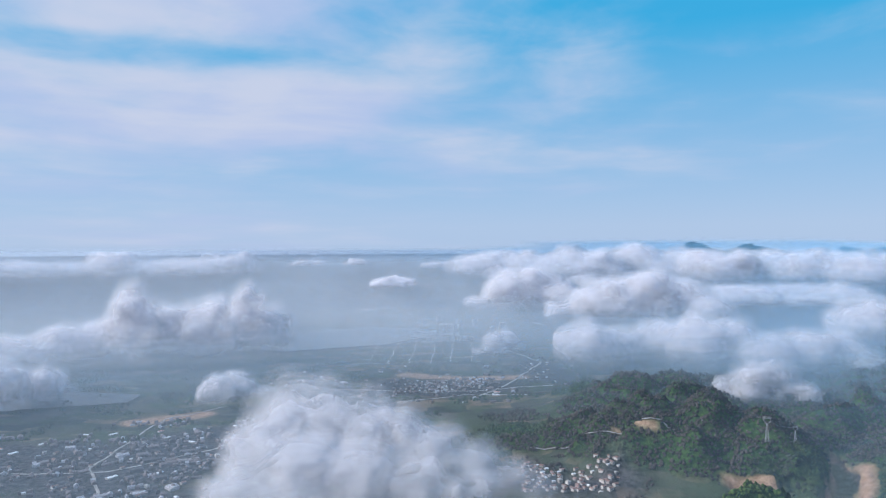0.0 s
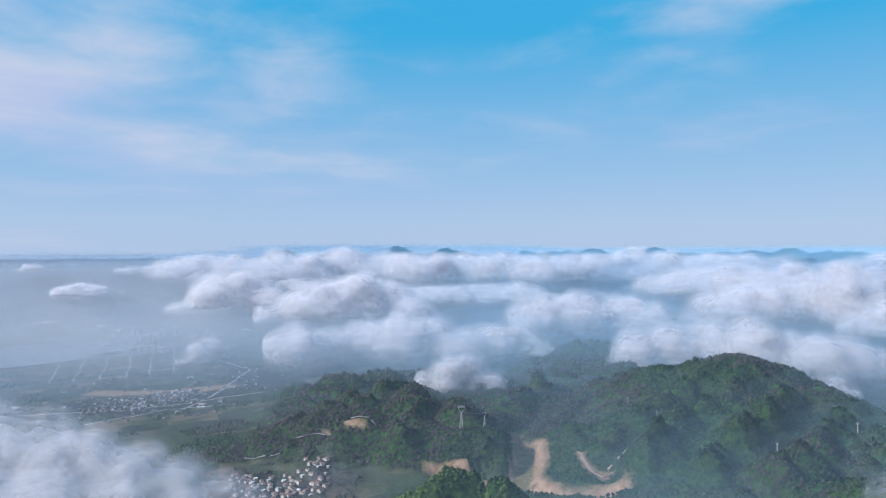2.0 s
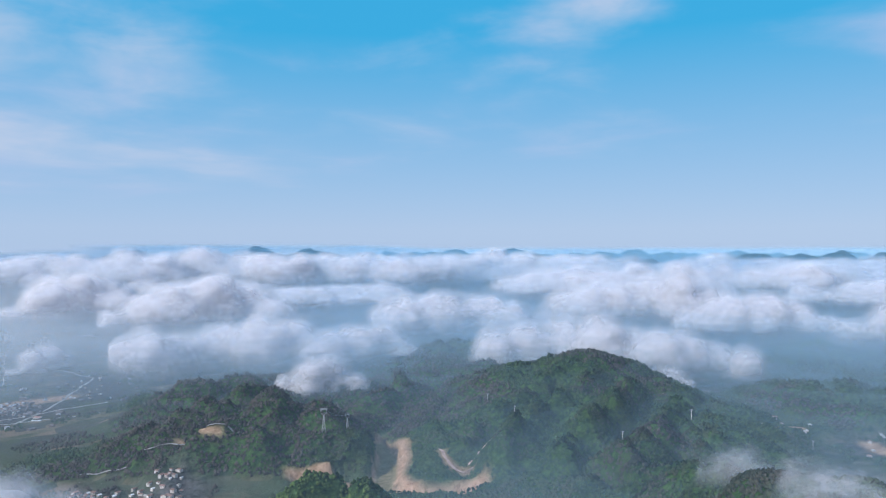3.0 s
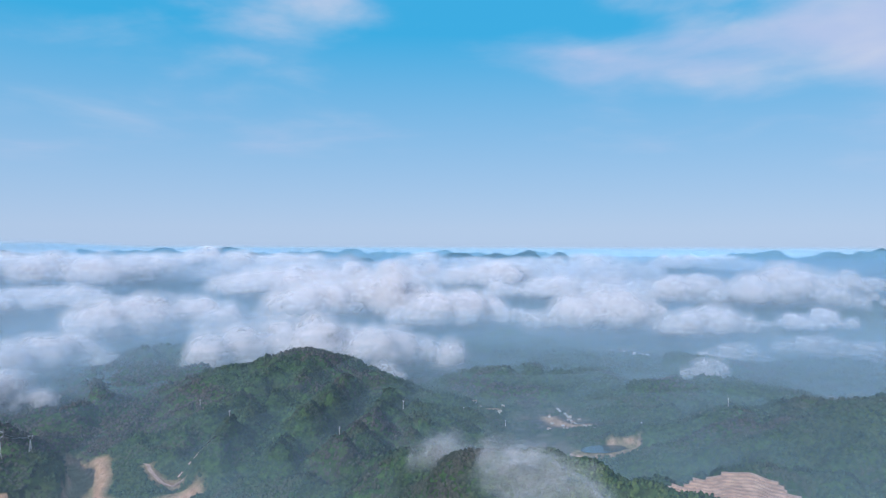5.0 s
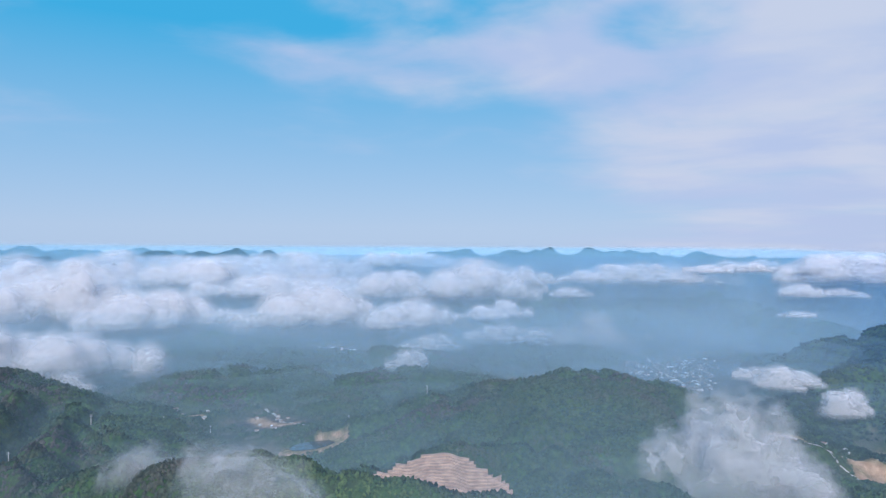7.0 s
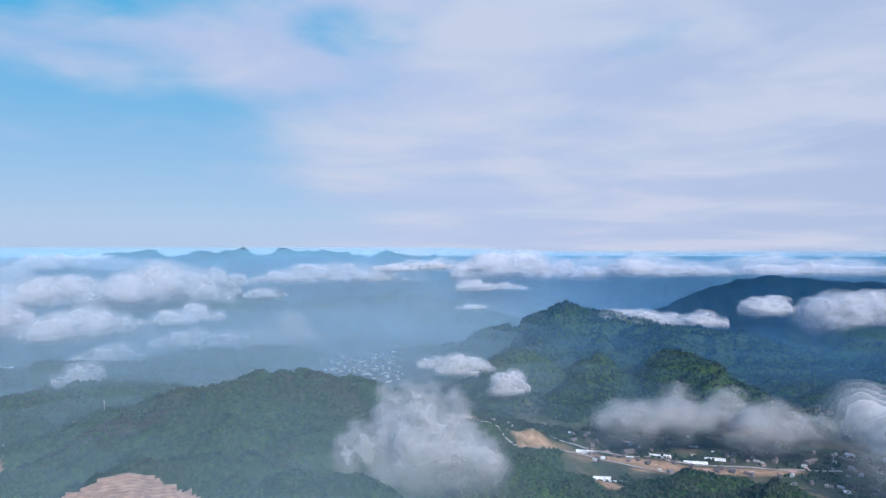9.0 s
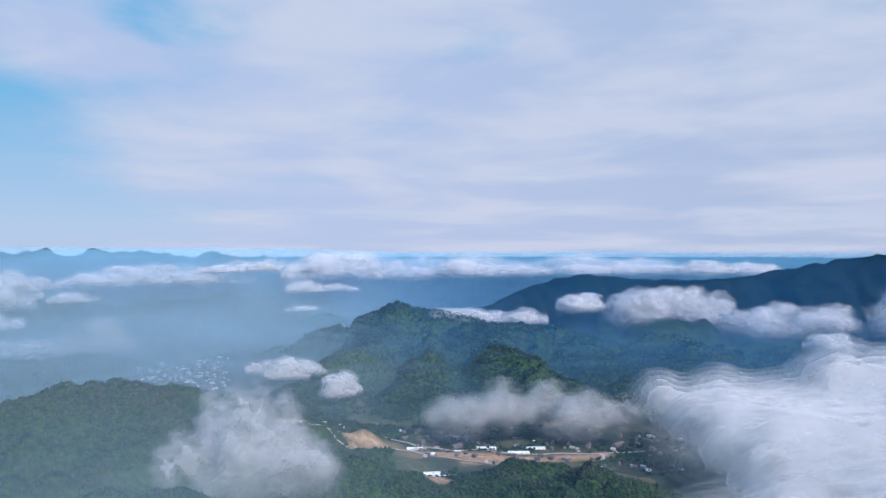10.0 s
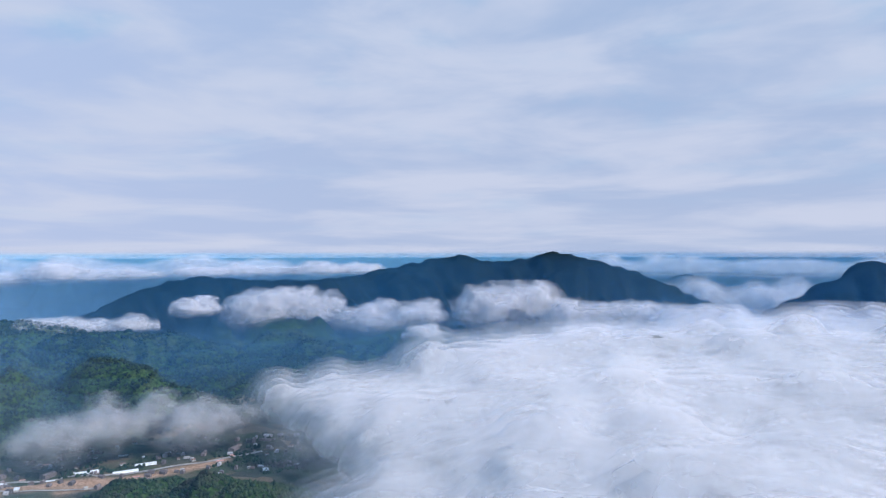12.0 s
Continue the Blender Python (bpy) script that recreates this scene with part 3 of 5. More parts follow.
def cloud(lobes, base, label="white cumulus cloud drifting low over the land", full=1.0, swell=4, step=0.0085, fray=1.0, deep=1.0, spread=1.0, lumps=(1, 2, 4), ragged=0.0, shells=None):
    """A cloud out of lobes (azimuth, distance, radius, top): nested shells of vapour round a denser heart."""
    global CLOUD_COUNT
    CLOUD_COUNT += 1
    seed = 100 + CLOUD_COUNT * 7
    rng = random.Random(seed)
    base = max(base, 10)
    lobes = [(a, r, rad * spread * (1 + ragged * (rng.random() - 0.7)), base + (top - base) * (1 - ragged * 0.55 * rng.random())) for a, r, rad, top in lobes]
    if len(lobes) < 5:
        # a small cloud is torn: lesser shreds hang at its sides
        for a, r, rad, top in list(lobes):
            for side in (-1, 1, 1 if rng.random() < 0.5 else -1):
                far = side * (0.7 + 0.9 * rng.random())
                lobes.append((a + math.degrees(far * rad / r), r + (rng.random() - 0.5) * rad, rad * (0.28 + 0.35 * rng.random()), base + (top - base) * (0.35 + 0.5 * rng.random())))
    balls = []
    for a, r, rad, top in lobes:
        c, tall = bearing(a, r), max(top - base, 12)
        balls.append((c.x, c.y, base + 0.36 * tall, rad, 0.66 * tall, 0.38 * tall))
        for i in range(swell):
            turn, up = rng.random() * 2 * math.pi, 0.1 + 0.8 * rng.random()
            small = 0.30 + 0.25 * rng.random()
            far = (1 - small * 0.7) * math.sqrt(max(0.0, 1 - up * up))
            size = small * min(rad, 1.3 * tall)
            balls.append((c.x + math.cos(turn) * far * rad, c.y + math.sin(turn) * far * rad, base + 0.36 * tall + up * 0.52 * tall, size, size * 0.8, size * 0.8))
    far = sum(l[1] for l in lobes) / len(lobes)
    mean = sum(l[2] for l in lobes) / len(lobes)
    cell = max(5.0, step * far, mean / 9)
    flat = min(cell * 0.75, max(4.0, (max(l[3] for l in lobes) - base) / 11))
    lo = np.array([min(b[0] - 1.25 * b[3] for b in balls), min(b[1] - 1.25 * b[3] for b in balls), min(b[2] - 1.3 * b[5] for b in balls)])
    hi = np.array([max(b[0] + 1.25 * b[3] for b in balls), max(b[1] + 1.25 * b[3] for b in balls), max(b[2] + 1.3 * b[4] for b in balls)])
    n = [max(5, int((hi[i] - lo[i]) / (flat if i == 2 else cell)) + 2) for i in range(3)]
    x, y, z = np.meshgrid(*(lo[i] + np.arange(n[i]) * (flat if i == 2 else cell) for i in range(3)), indexing="ij")
    field = np.full(x.shape, -1.0)
    size = max(mean, 14)
    wx = x + 0.22 * size * perlin_3d(x / size * 1.7, y / size * 1.7, z / size * 1.7, seed + 1)
    wy = y + 0.22 * size * perlin_3d(x / size * 1.7, y / size * 1.7, z / size * 1.7, seed + 2)
    for bx, by, bz, rad, up, down in balls:
        h = z - bz
        d = np.sqrt(((wx - bx) ** 2 + (wy - by) ** 2) / rad ** 2 + (h / np.where(h > 0, up, down)) ** 2)
        field = np.maximum(field, (1 - d) * min(1.0, rad / size + 0.25))
    lump = sum(0.46 * k ** -0.15 * (0.27 - np.abs(perlin_3d(x / size * k, y / size * k, z / size * k * 1.3, seed + 5 + k))) for k in lumps)
    field = field + fray * lump
    for axis in range(3):
        for end in (0, -1):
            edge = [slice(None)] * 3
            edge[axis] = end
            field[tuple(edge)] = -1
    verts, dens, faces, offset = [], [], [], 0
    for depth, dense in shells or SHELLS:
        made = surface(field, depth * deep)
        if made is None:
            continue
        v, f = made
        v = lo + v * np.array([cell, cell, flat])
        verts.append(v)
        dens.append(dense * full * (0.05 + 0.95 * smooth((v[:, 2] - base) / (0.48 * (hi[2] - base)))))
        faces.append(f + offset)
        offset += len(v)
    me = mesh_from("cloud", np.concatenate(verts), np.concatenate(faces), CLOUD, {"vapour": np.concatenate(dens)})
    return tagged(new("cloud", me), label, "cloud", group="low clouds")


CUMULUS = "bright white cumulus cloud drifting over the valley"
BANK = "long bank of white cloud lying over far hills"
WISP = "thin torn wisp of grey-white cloud over wooded slopes"
FOG = "thick pale fog bank filling the valley below the range"
FARM = "small white cloud over the farm plain"
CAUGHT = "small bright cloud caught on a wooded slope"
POURING = "broad white cloud pouring over a wooded hilltop"
RISING = "ragged grey-white cloud rising over a wooded slope"
RIDGE = "white cloud lying along a mountain ridge"
SMALL = "small white cloud before the dark range"
BAND = "long white cloud band along the dark range"
DRIFT = "thin fog drifting over the valley farms"
# the plain and the bay
cloud([(-31.0, 1940, 82, 106), (-28.2, 2000, 86, 121), (-25.7, 2060, 90, 118), (-23.4, 1970, 70, 210), (-21.1, 2030, 80, 159), (-18.2, 1940, 83, 178), (-15.5, 2000, 59, 207), (-14.2, 2060, 100, 150)], 8, CUMULUS)
cloud([(-33.9, 1571, 84, 110), (-32.0, 1620, 65, 88), (-29.9, 1668, 50, 63)], -4, CUMULUS)
cloud([(-17.6, 1435, 32, 76), (-16.2, 1480, 37, 71), (-15.3, 1524, 25, 43)], 17, CUMULUS)
cloud([(-33.9, 3600, 142, 263), (-30.6, 3711, 153, 252), (-27.8, 3822, 134, 240), (-24.9, 3655, 98, 276), (-22.6, 3766, 176, 246), (-19.4, 3600, 152, 261), (-16.6, 3711, 125, 264)], 177, BANK, spread=1.2, fray=1.1)
cloud([(-11.2, 3600, 45, 259), (-10.1, 3711, 45, 257)], 231, BANK, spread=1.2, fray=1.1)
cloud([(-7.0, 3600, 42, 261)], 227, BANK, spread=1.2, fray=1.1)
cloud([(-0.6, 3589, 47, 250), (0.3, 3700, 33, 245)], 215, BANK, spread=1.2, fray=1.1)
cloud([(-4.7, 2813, 52, 198), (-3.6, 2900, 63, 199)], 158, BANK, spread=1.2, fray=1.1)
cloud([(4.1, 1988, 34, 81), (5.1, 2050, 38, 81)], 13, FARM)
# over the wooded ridges
cloud([(11.5, 1843, 80, 123), (13.6, 1900, 73, 104), (16.6, 1957, 83, 113), (19.7, 1871, 85, 142), (21.9, 1928, 86, 125), (24.6, 1843, 77, 104), (27.4, 1900, 78, 115), (29.2, 1957, 78, 101), (30.9, 1871, 48, 76)], -9, CUMULUS)
cloud([(23.4, 1435, 34, 86), (24.6, 1480, 45, 92), (25.6, 1524, 27, 59)], 17, CAUGHT, full=0.8, fray=2.2)
cloud([(5.1, 2522, 81, 217), (6.2, 2600, 103, 232), (7.8, 2678, 94, 235), (9.4, 2561, 74, 190)], 101, CUMULUS)
cloud([(13.2, 2376, 115, 200), (15.7, 2450, 129, 214), (18.4, 2523, 120, 190), (20.4, 2413, 77, 153)], 65, CUMULUS)
cloud([(30.6, 2279, 96, 165), (33.7, 2350, 116, 175), (36.9, 2420, 104, 157), (39.5, 2314, 92, 143), (42.1, 2385, 76, 107)], 23, CUMULUS)
cloud([(38.2, 1668, 57, 127), (40.8, 1720, 66, 136), (43.8, 1771, 79, 142), (46.4, 1694, 67, 161), (48.8, 1745, 61, 130), (50.8, 1668, 63, 134), (52.7, 1720, 58, 123), (54.9, 1771, 59, 98), (57.2, 1694, 45, 103), (51.5, 1745, 47, 57)], 23, POURING)
cloud([(50.8, 1513, 26, 66), (51.9, 1560, 30, 69)], 21, WISP, full=0.29, fray=2.2)
cloud([(44.7, 2425, 114, 180), (47.6, 2500, 130, 196), (50.4, 2575, 106, 224), (52.3, 2462, 71, 256), (54.0, 2537, 82, 197)], 60, CUMULUS)
cloud([(55.6, 2376, 95, 176), (58.1, 2450, 91, 175), (60.1, 2523, 71, 163)], 48, CUMULUS)
cloud([(2.5, 3395, 112, 272), (4.2, 3500, 100, 289), (5.9, 3605, 160, 261), (7.7, 3447, 152, 270), (9.5, 3552, 169, 270), (11.4, 3395, 108, 262)], 176, BANK, spread=1.2, fray=1.1)
cloud([(11.5, 3298, 169, 284), (13.4, 3400, 171, 295), (15.2, 3502, 138, 288), (17.1, 3349, 139, 272), (19.0, 3451, 113, 280), (21.0, 3298, 150, 275)], 160, BANK, spread=1.2, fray=1.1)
cloud([(21.1, 3201, 130, 282), (22.9, 3300, 116, 262), (24.8, 3399, 161, 267), (26.7, 3250, 114, 284), (28.6, 3349, 156, 279), (30.5, 3201, 121, 272), (32.3, 3300, 156, 275)], 148, BANK, spread=1.2, fray=1.1)
cloud([(34.7, 3395, 133, 286), (36.6, 3500, 156, 259), (38.5, 3605, 144, 284), (40.3, 3447, 123, 272), (42.2, 3552, 118, 262), (44.0, 3395, 143, 276), (45.8, 3500, 145, 274), (47.5, 3605, 165, 262)], 155, BANK, spread=1.2, fray=1.1)
cloud([(22.2, 2813, 127, 171), (24.6, 2900, 102, 165), (27.0, 2987, 120, 171), (29.4, 2856, 108, 172)], 100, BANK, spread=1.2, fray=1.1)
cloud([(41.6, 2910, 142, 218), (43.2, 3000, 110, 224), (44.7, 3090, 114, 236), (46.2, 2955, 93, 230), (47.7, 3045, 144, 239)], 124, BANK, spread=1.2, fray=1.1)
cloud([(53.1, 3104, 106, 233), (54.7, 3200, 105, 237), (56.3, 3296, 115, 217), (57.8, 3152, 97, 232), (59.3, 3248, 84, 230), (60.7, 3104, 115, 252)], 140, BANK, spread=1.2, fray=1.1)
# above the green hills
cloud([(55.5, 2328, 82, 156), (57.8, 2400, 105, 163), (60.1, 2472, 83, 137)], 53, CUMULUS)
cloud([(67.1, 2231, 87, 180), (69.8, 2300, 112, 191), (72.3, 2369, 72, 154)], 53, CUMULUS)
cloud([(75.3, 2182, 69, 144), (77.5, 2250, 79, 152), (79.6, 2317, 55, 110)], 59, CUMULUS)
cloud([(79.8, 2667, 81, 237), (82.0, 2750, 114, 266), (84.0, 2832, 96, 242), (85.6, 2708, 50, 219)], 111, CUMULUS)
cloud([(74.5, 2764, 93, 219), (76.6, 2850, 96, 221)], 110, CUMULUS)
cloud([(82.9, 2328, 60, 131), (84.6, 2400, 55, 138)], 80, CUMULUS)
cloud([(83.6, 2085, 43, 90), (84.8, 2150, 36, 91)], 45, WISP, full=0.5, fray=2.2)
cloud([(78.3, 1940, 40, 75), (79.6, 2000, 33, 75)], 32, WISP, full=0.5, fray=2.2)
cloud([(87.1, 2085, 35, 89), (88.2, 2150, 25, 78)], 43, WISP, full=0.5, fray=2.2)
cloud([(76.6, 1649, 26, 80), (77.5, 1700, 23, 76)], 33, WISP, full=0.5, fray=2.2)
cloud([(45.3, 2861, 108, 200), (47.5, 2950, 113, 200), (49.8, 3038, 90, 186), (52.1, 2905, 143, 200), (54.4, 2994, 114, 178)], 86, BANK, spread=1.2, fray=1.1)
cloud([(53.0, 3201, 137, 196), (54.9, 3300, 105, 194), (56.9, 3399, 162, 192), (58.9, 3250, 108, 205), (60.9, 3349, 144, 182)], 105, BANK, spread=1.2, fray=1.1)
cloud([(61.0, 3201, 114, 254), (62.7, 3300, 142, 261), (64.5, 3399, 163, 247), (66.2, 3250, 153, 237), (68.0, 3349, 134, 262), (69.7, 3201, 102, 247), (71.4, 3300, 118, 249)], 118, BANK, spread=1.2, fray=1.1)
cloud([(52.9, 3600, 156, 257), (54.6, 3711, 119, 276), (56.4, 3822, 173, 254), (58.3, 3655, 128, 274), (60.1, 3766, 147, 252), (61.9, 3600, 137, 266)], 181, BANK, spread=1.2, fray=1.1)
cloud([(65.1, 2813, 111, 196), (67.8, 2900, 115, 185), (70.5, 2987, 117, 182)], 120, BANK, spread=1.2, fray=1.1)
cloud([(74.5, 3600, 107, 282), (76.2, 3711, 130, 280), (77.9, 3822, 116, 287), (79.6, 3655, 152, 253)], 214, BANK, spread=1.2, fray=1.1)
cloud([(78.4, 2910, 96, 192), (80.3, 3000, 118, 202)], 110, BANK, spread=1.2, fray=1.1)
cloud([(86.0, 3007, 47, 239), (86.7, 3100, 37, 223)], 128, CUMULUS)
cloud([(87.7, 2910, 28, 176)], 141, CUMULUS)
cloud([(89.6, 2813, 37, 171), (90.4, 2900, 28, 175)], 134, CUMULUS)
# the far side, towards the dark range
cloud([(92.0, 3559, 132, 214), (94.3, 3670, 149, 235), (97.0, 3780, 167, 238), (99.1, 3615, 133, 224)], 138, BANK, spread=1.2, fray=1.1)
cloud([(86.0, 2910, 58, 247), (87.5, 3000, 53, 221)], 162, CUMULUS)
cloud([(89.8, 2813, 52, 171), (90.7, 2900, 36, 157)], 127, CUMULUS)
cloud([(102.0, 3560, 99, 266), (103.8, 3670, 82, 269)], 223, BANK, spread=1.2, fray=1.1)
cloud([(91.6, 1988, 52, 136), (92.6, 2050, 55, 89)], 29, WISP, full=0.15, fray=2.2)
cloud([(107.8, 3560, 128, 266), (110.0, 3670, 158, 299), (112.6, 3780, 138, 258), (115.9, 3615, 178, 267), (120.0, 3725, 168, 278), (123.7, 3560, 132, 256), (127.3, 3670, 148, 271), (130.0, 3780, 140, 265), (133.1, 3615, 130, 265)], 188, BANK, spread=1.2, fray=1.1)
cloud([(105.6, 3560, 98, 243), (107.4, 3670, 84, 236)], 207, BANK, spread=1.2, fray=1.1)
cloud([(105.6, 3395, 68, 65), (106.9, 3500, 43, 53)], 39, WISP, full=0.21, fray=2.2)
cloud([(102.5, 1435, 18, 100), (103.5, 1480, 18, 96)], 77, WISP, full=0.5, fray=2.2)
cloud([(104.9, 1406, 26, 108), (106.3, 1450, 25, 97), (107.0, 1493, 15, 82)], 69, CAUGHT, full=0.8, fray=2.2)
cloud([(108.7, 1358, 22, 81), (109.6, 1400, 21, 77)], 38, CAUGHT, full=0.8, fray=2.2)
cloud([(95.9, 795, 26, 119), (97.2, 820, 26, 129), (99.7, 844, 29, 146), (102.0, 807, 29, 159), (104.7, 832, 32, 145), (106.7, 795, 26, 122), (103.1, 820, 58, 114), (107.4, 844, 21, 83), (99.7, 807, 44, 90), (105.2, 832, 43, 72)], 43, RISING, full=0.42, fray=1.8, spread=1.0, ragged=0.6)
cloud([(118.0, 2017, 63, 156), (119.8, 2080, 59, 150), (121.5, 2142, 47, 136), (123.9, 2048, 42, 165)], 105, RIDGE, full=0.75, fray=1.7, spread=1.15, ragged=0.7)
cloud([(127.8, 2134, 36, 181), (128.9, 2200, 39, 184)], 133, SMALL, full=0.8, fray=2.2)
cloud([(132.9, 2231, 65, 183), (135.5, 2300, 90, 192), (138.6, 2369, 88, 185), (140.7, 2265, 77, 161), (143.2, 2334, 84, 154), (145.4, 2231, 72, 177)], 79, BAND, full=0.75, fray=1.7, spread=1.15, ragged=0.7)
cloud([(142.3, 2260, 84, 153), (145.1, 2330, 95, 162), (148.2, 2399, 95, 138), (151.4, 2295, 84, 204), (154.1, 2364, 94, 194), (157.3, 2260, 92, 165), (159.9, 2330, 80, 183), (162.5, 2399, 88, 181), (165.4, 2295, 76, 171), (168.6, 2364, 82, 149)], 60, BAND, full=0.75, fray=1.7, spread=1.15, ragged=0.7)
cloud([(145.4, 1940, 31, 112), (146.4, 2000, 28, 113)], 78, WISP, full=0.5, fray=2.2)
cloud([(147.0, 1843, 23, 78)], 43, WISP, full=0.5, fray=2.2)
cloud([(175.1, 3201, 93, 114), (177.2, 3300, 100, 121), (179.2, 3399, 86, 100), (181.7, 3250, 101, 105)], 94, BAND, full=0.75, fray=1.7, spread=1.15, ragged=0.7)
cloud([(153.2, 1891, 59, 78), (155.5, 1950, 62, 84), (157.7, 2008, 72, 101), (159.9, 1920, 70, 106), (162.5, 1979, 69, 90), (165.0, 1891, 72, 111)], 23, FOG)
cloud([(118.4, 1154, 43, 82), (122.0, 1190, 48, 87), (125.6, 1225, 48, 96), (128.8, 1172, 48, 100), (131.5, 1207, 40, 76)], 35, DRIFT, full=0.17, fray=2.0, spread=1.2, ragged=0.7)
cloud([(118.4, 1144, 37, 96), (122.0, 1180, 46, 101), (125.0, 1215, 45, 88), (127.9, 1162, 43, 92), (130.4, 1197, 28, 71)], 4, DRIFT, full=0.17, fray=2.0, spread=1.2, ragged=0.7)
cloud([(91.2, 2861, 77, 230), (93.5, 2950, 99, 248), (95.6, 3038, 101, 250), (98.2, 2905, 88, 234)], 183, BANK, fray=1.6)
cloud([(100.1, 2861, 57, 262), (101.7, 2950, 52, 265)], 228, BANK, fray=1.6)
cloud([(103.2, 2861, 47, 271), (104.6, 2950, 37, 260)], 236, BANK, fray=1.6)
cloud([(107.8, 2910, 93, 295), (110.3, 3000, 104, 287), (113.0, 3090, 98, 252), (115.3, 2955, 76, 236)], 189, BANK, fray=1.6)
cloud([(118.9, 2910, 101, 270), (122.0, 3000, 94, 250), (124.1, 3090, 77, 244)], 208, BANK, fray=1.6)
cloud([(128.8, 2910, 112, 254), (131.6, 3000, 108, 258), (134.7, 3090, 103, 253), (137.6, 2955, 98, 268), (140.8, 3045, 92, 262)], 220, BANK, fray=1.6)
cloud([(106.2, 2813, 58, 198), (108.4, 2900, 63, 182)], 152, BANK, fray=1.6)
cloud([(106.2, 2619, 39, 119)], 98, BANK, fray=1.6)
# close by
cloud([(-14.5, 800, 43, 131), (-12.1, 850, 55, 162), (-9.4, 840, 55, 158), (-6.3, 830, 55, 147), (-3.3, 820, 54, 133), (-0.6, 810, 52, 117), (2.2, 800, 47, 102), (4.9, 790, 40, 85), (7.2, 785, 32, 67), (-15.2, 730, 49, 102), (-11.3, 740, 55, 127), (-6.9, 735, 55, 116), (-2.4, 730, 49, 102), (1.5, 725, 40, 87), (-12.7, 650, 49, 96), (-7.8, 650, 37, 89), (-17.6, 680, 37, 85), (-1.0, 650, 37, 79)], 36, "large white cloud hanging over the plain before the village", swell=3, full=0.75, fray=0.8, lumps=(1, 2))
cloud([(55.8, 660, 14, 142), (57.0, 655, 16, 148), (58.2, 662, 14, 140)], 112, WISP, full=0.12, fray=2.2)
cloud([(61.1, 500, 16, 183), (62.3, 480, 22, 179), (63.9, 470, 26, 185), (65.4, 455, 28, 181), (67.0, 440, 24, 175), (64.6, 420, 24, 172)], 148, WISP, full=0.12, fray=2.2)
# fog that fills the valley
cloud([(136.2, 1270, 90, 84), (140.6, 1280, 110, 97), (145.9, 1300, 150, 109), (151.8, 1350, 190, 141), (158.7, 1430, 240, 147), (166.5, 1480, 290, 151), (176.3, 1500, 340, 156), (186.1, 1400, 340, 157), (138.1, 1180, 90, 81), (141.0, 1080, 100, 90), (143.5, 900, 90, 88), (145.0, 800, 80, 85), (144.0, 1020, 150, 103), (149.9, 1000, 210, 115), (157.7, 1000, 260, 133), (167.5, 1000, 290, 138), (179.2, 1000, 300, 142), (146.9, 720, 110, 97), (153.8, 720, 150, 121), (163.6, 700, 190, 133), (176.3, 680, 220, 140), (156.7, 520, 110, 114), (168.5, 480, 130, 127), (183.2, 450, 150, 135)], 20, FOG, swell=3, step=0.011, fray=0.8, lumps=(1, 2), shells=DENSE)
cloud([(151.0, 1500, 110, 72), (155.0, 1650, 130, 82), (159.0, 1800, 150, 92), (163.0, 1950, 170, 100), (168.0, 2100, 190, 112), (173.0, 2250, 210, 122), (178.0, 2300, 230, 132), (184.0, 2300, 240, 136), (190.0, 2300, 240, 136)], 20, FOG, swell=3, step=0.011, fray=0.8, lumps=(1, 2), shells=DENSE)
cloud([(163.0, 3150, 190, 150), (168.0, 3150, 200, 158), (173.0, 3150, 220, 160), (179.0, 3150, 240, 164), (186.0, 3150, 240, 164)], 60, FOG)
cloud([(160.0, 3900, 280, 262), (166.0, 3900, 300, 266), (173.0, 3900, 320, 262), (181.0, 3900, 320, 262), (189.0, 3900, 300, 262)], 180, FOG)
# the broken sea of cloud that runs out to the far ranges
scatter = random.Random(31)
for i in range(16):
    far = scatter.random() ** 0.7
    r = 3000 + 1500 * far
    a = 3 + 78 * scatter.random()
    top = 196 + 92 * far + 18 * scatter.random()
    wide = 70 + 60 * scatter.random()
    cloud([(a + math.degrees(1.1 * k * wide / r), r + 120 * scatter.random(), wide * (0.7 + 0.5 * scatter.random()), top - 16 * scatter.random()) for k in range(4)], top - 70 + 20 * far, BANK if far > 0.5 else CUMULUS, step=0.010)


# ---- water ----
def flat_shape(name, chains, z, grow, mat, label):
    bm = bmesh.new()
    for k, chain in enumerate(chains):
        left, right = [], []
        for i, (a, r, w) in enumerate(chain):
            p, q, o = polar(a, r), polar(*chain[max(i - 1, 0)][:2]), polar(*chain[min(i + 1, len(chain) - 1)][:2])
            side = (o - q).normalized().cross(Vector((0, 0, 1)))
            left.append(bm.verts.new(p - side * (w + grow) + Vector((0, 0, z + k * 0.05))))
            right.append(bm.verts.new(p + side * (w + grow) + Vector((0, 0, z + k * 0.05))))
        for i in range(len(chain) - 1):
            bm.faces.new((left[i], right[i], right[i + 1], left[i + 1]))
    bmesh.ops.recalc_face_normals(bm, faces=bm.faces)
    me = bpy.data.meshes.new(name)
    bm.to_mesh(me)
    me.materials.append(mat)
    return tagged(new(name, me), label, "water", kind="structure")


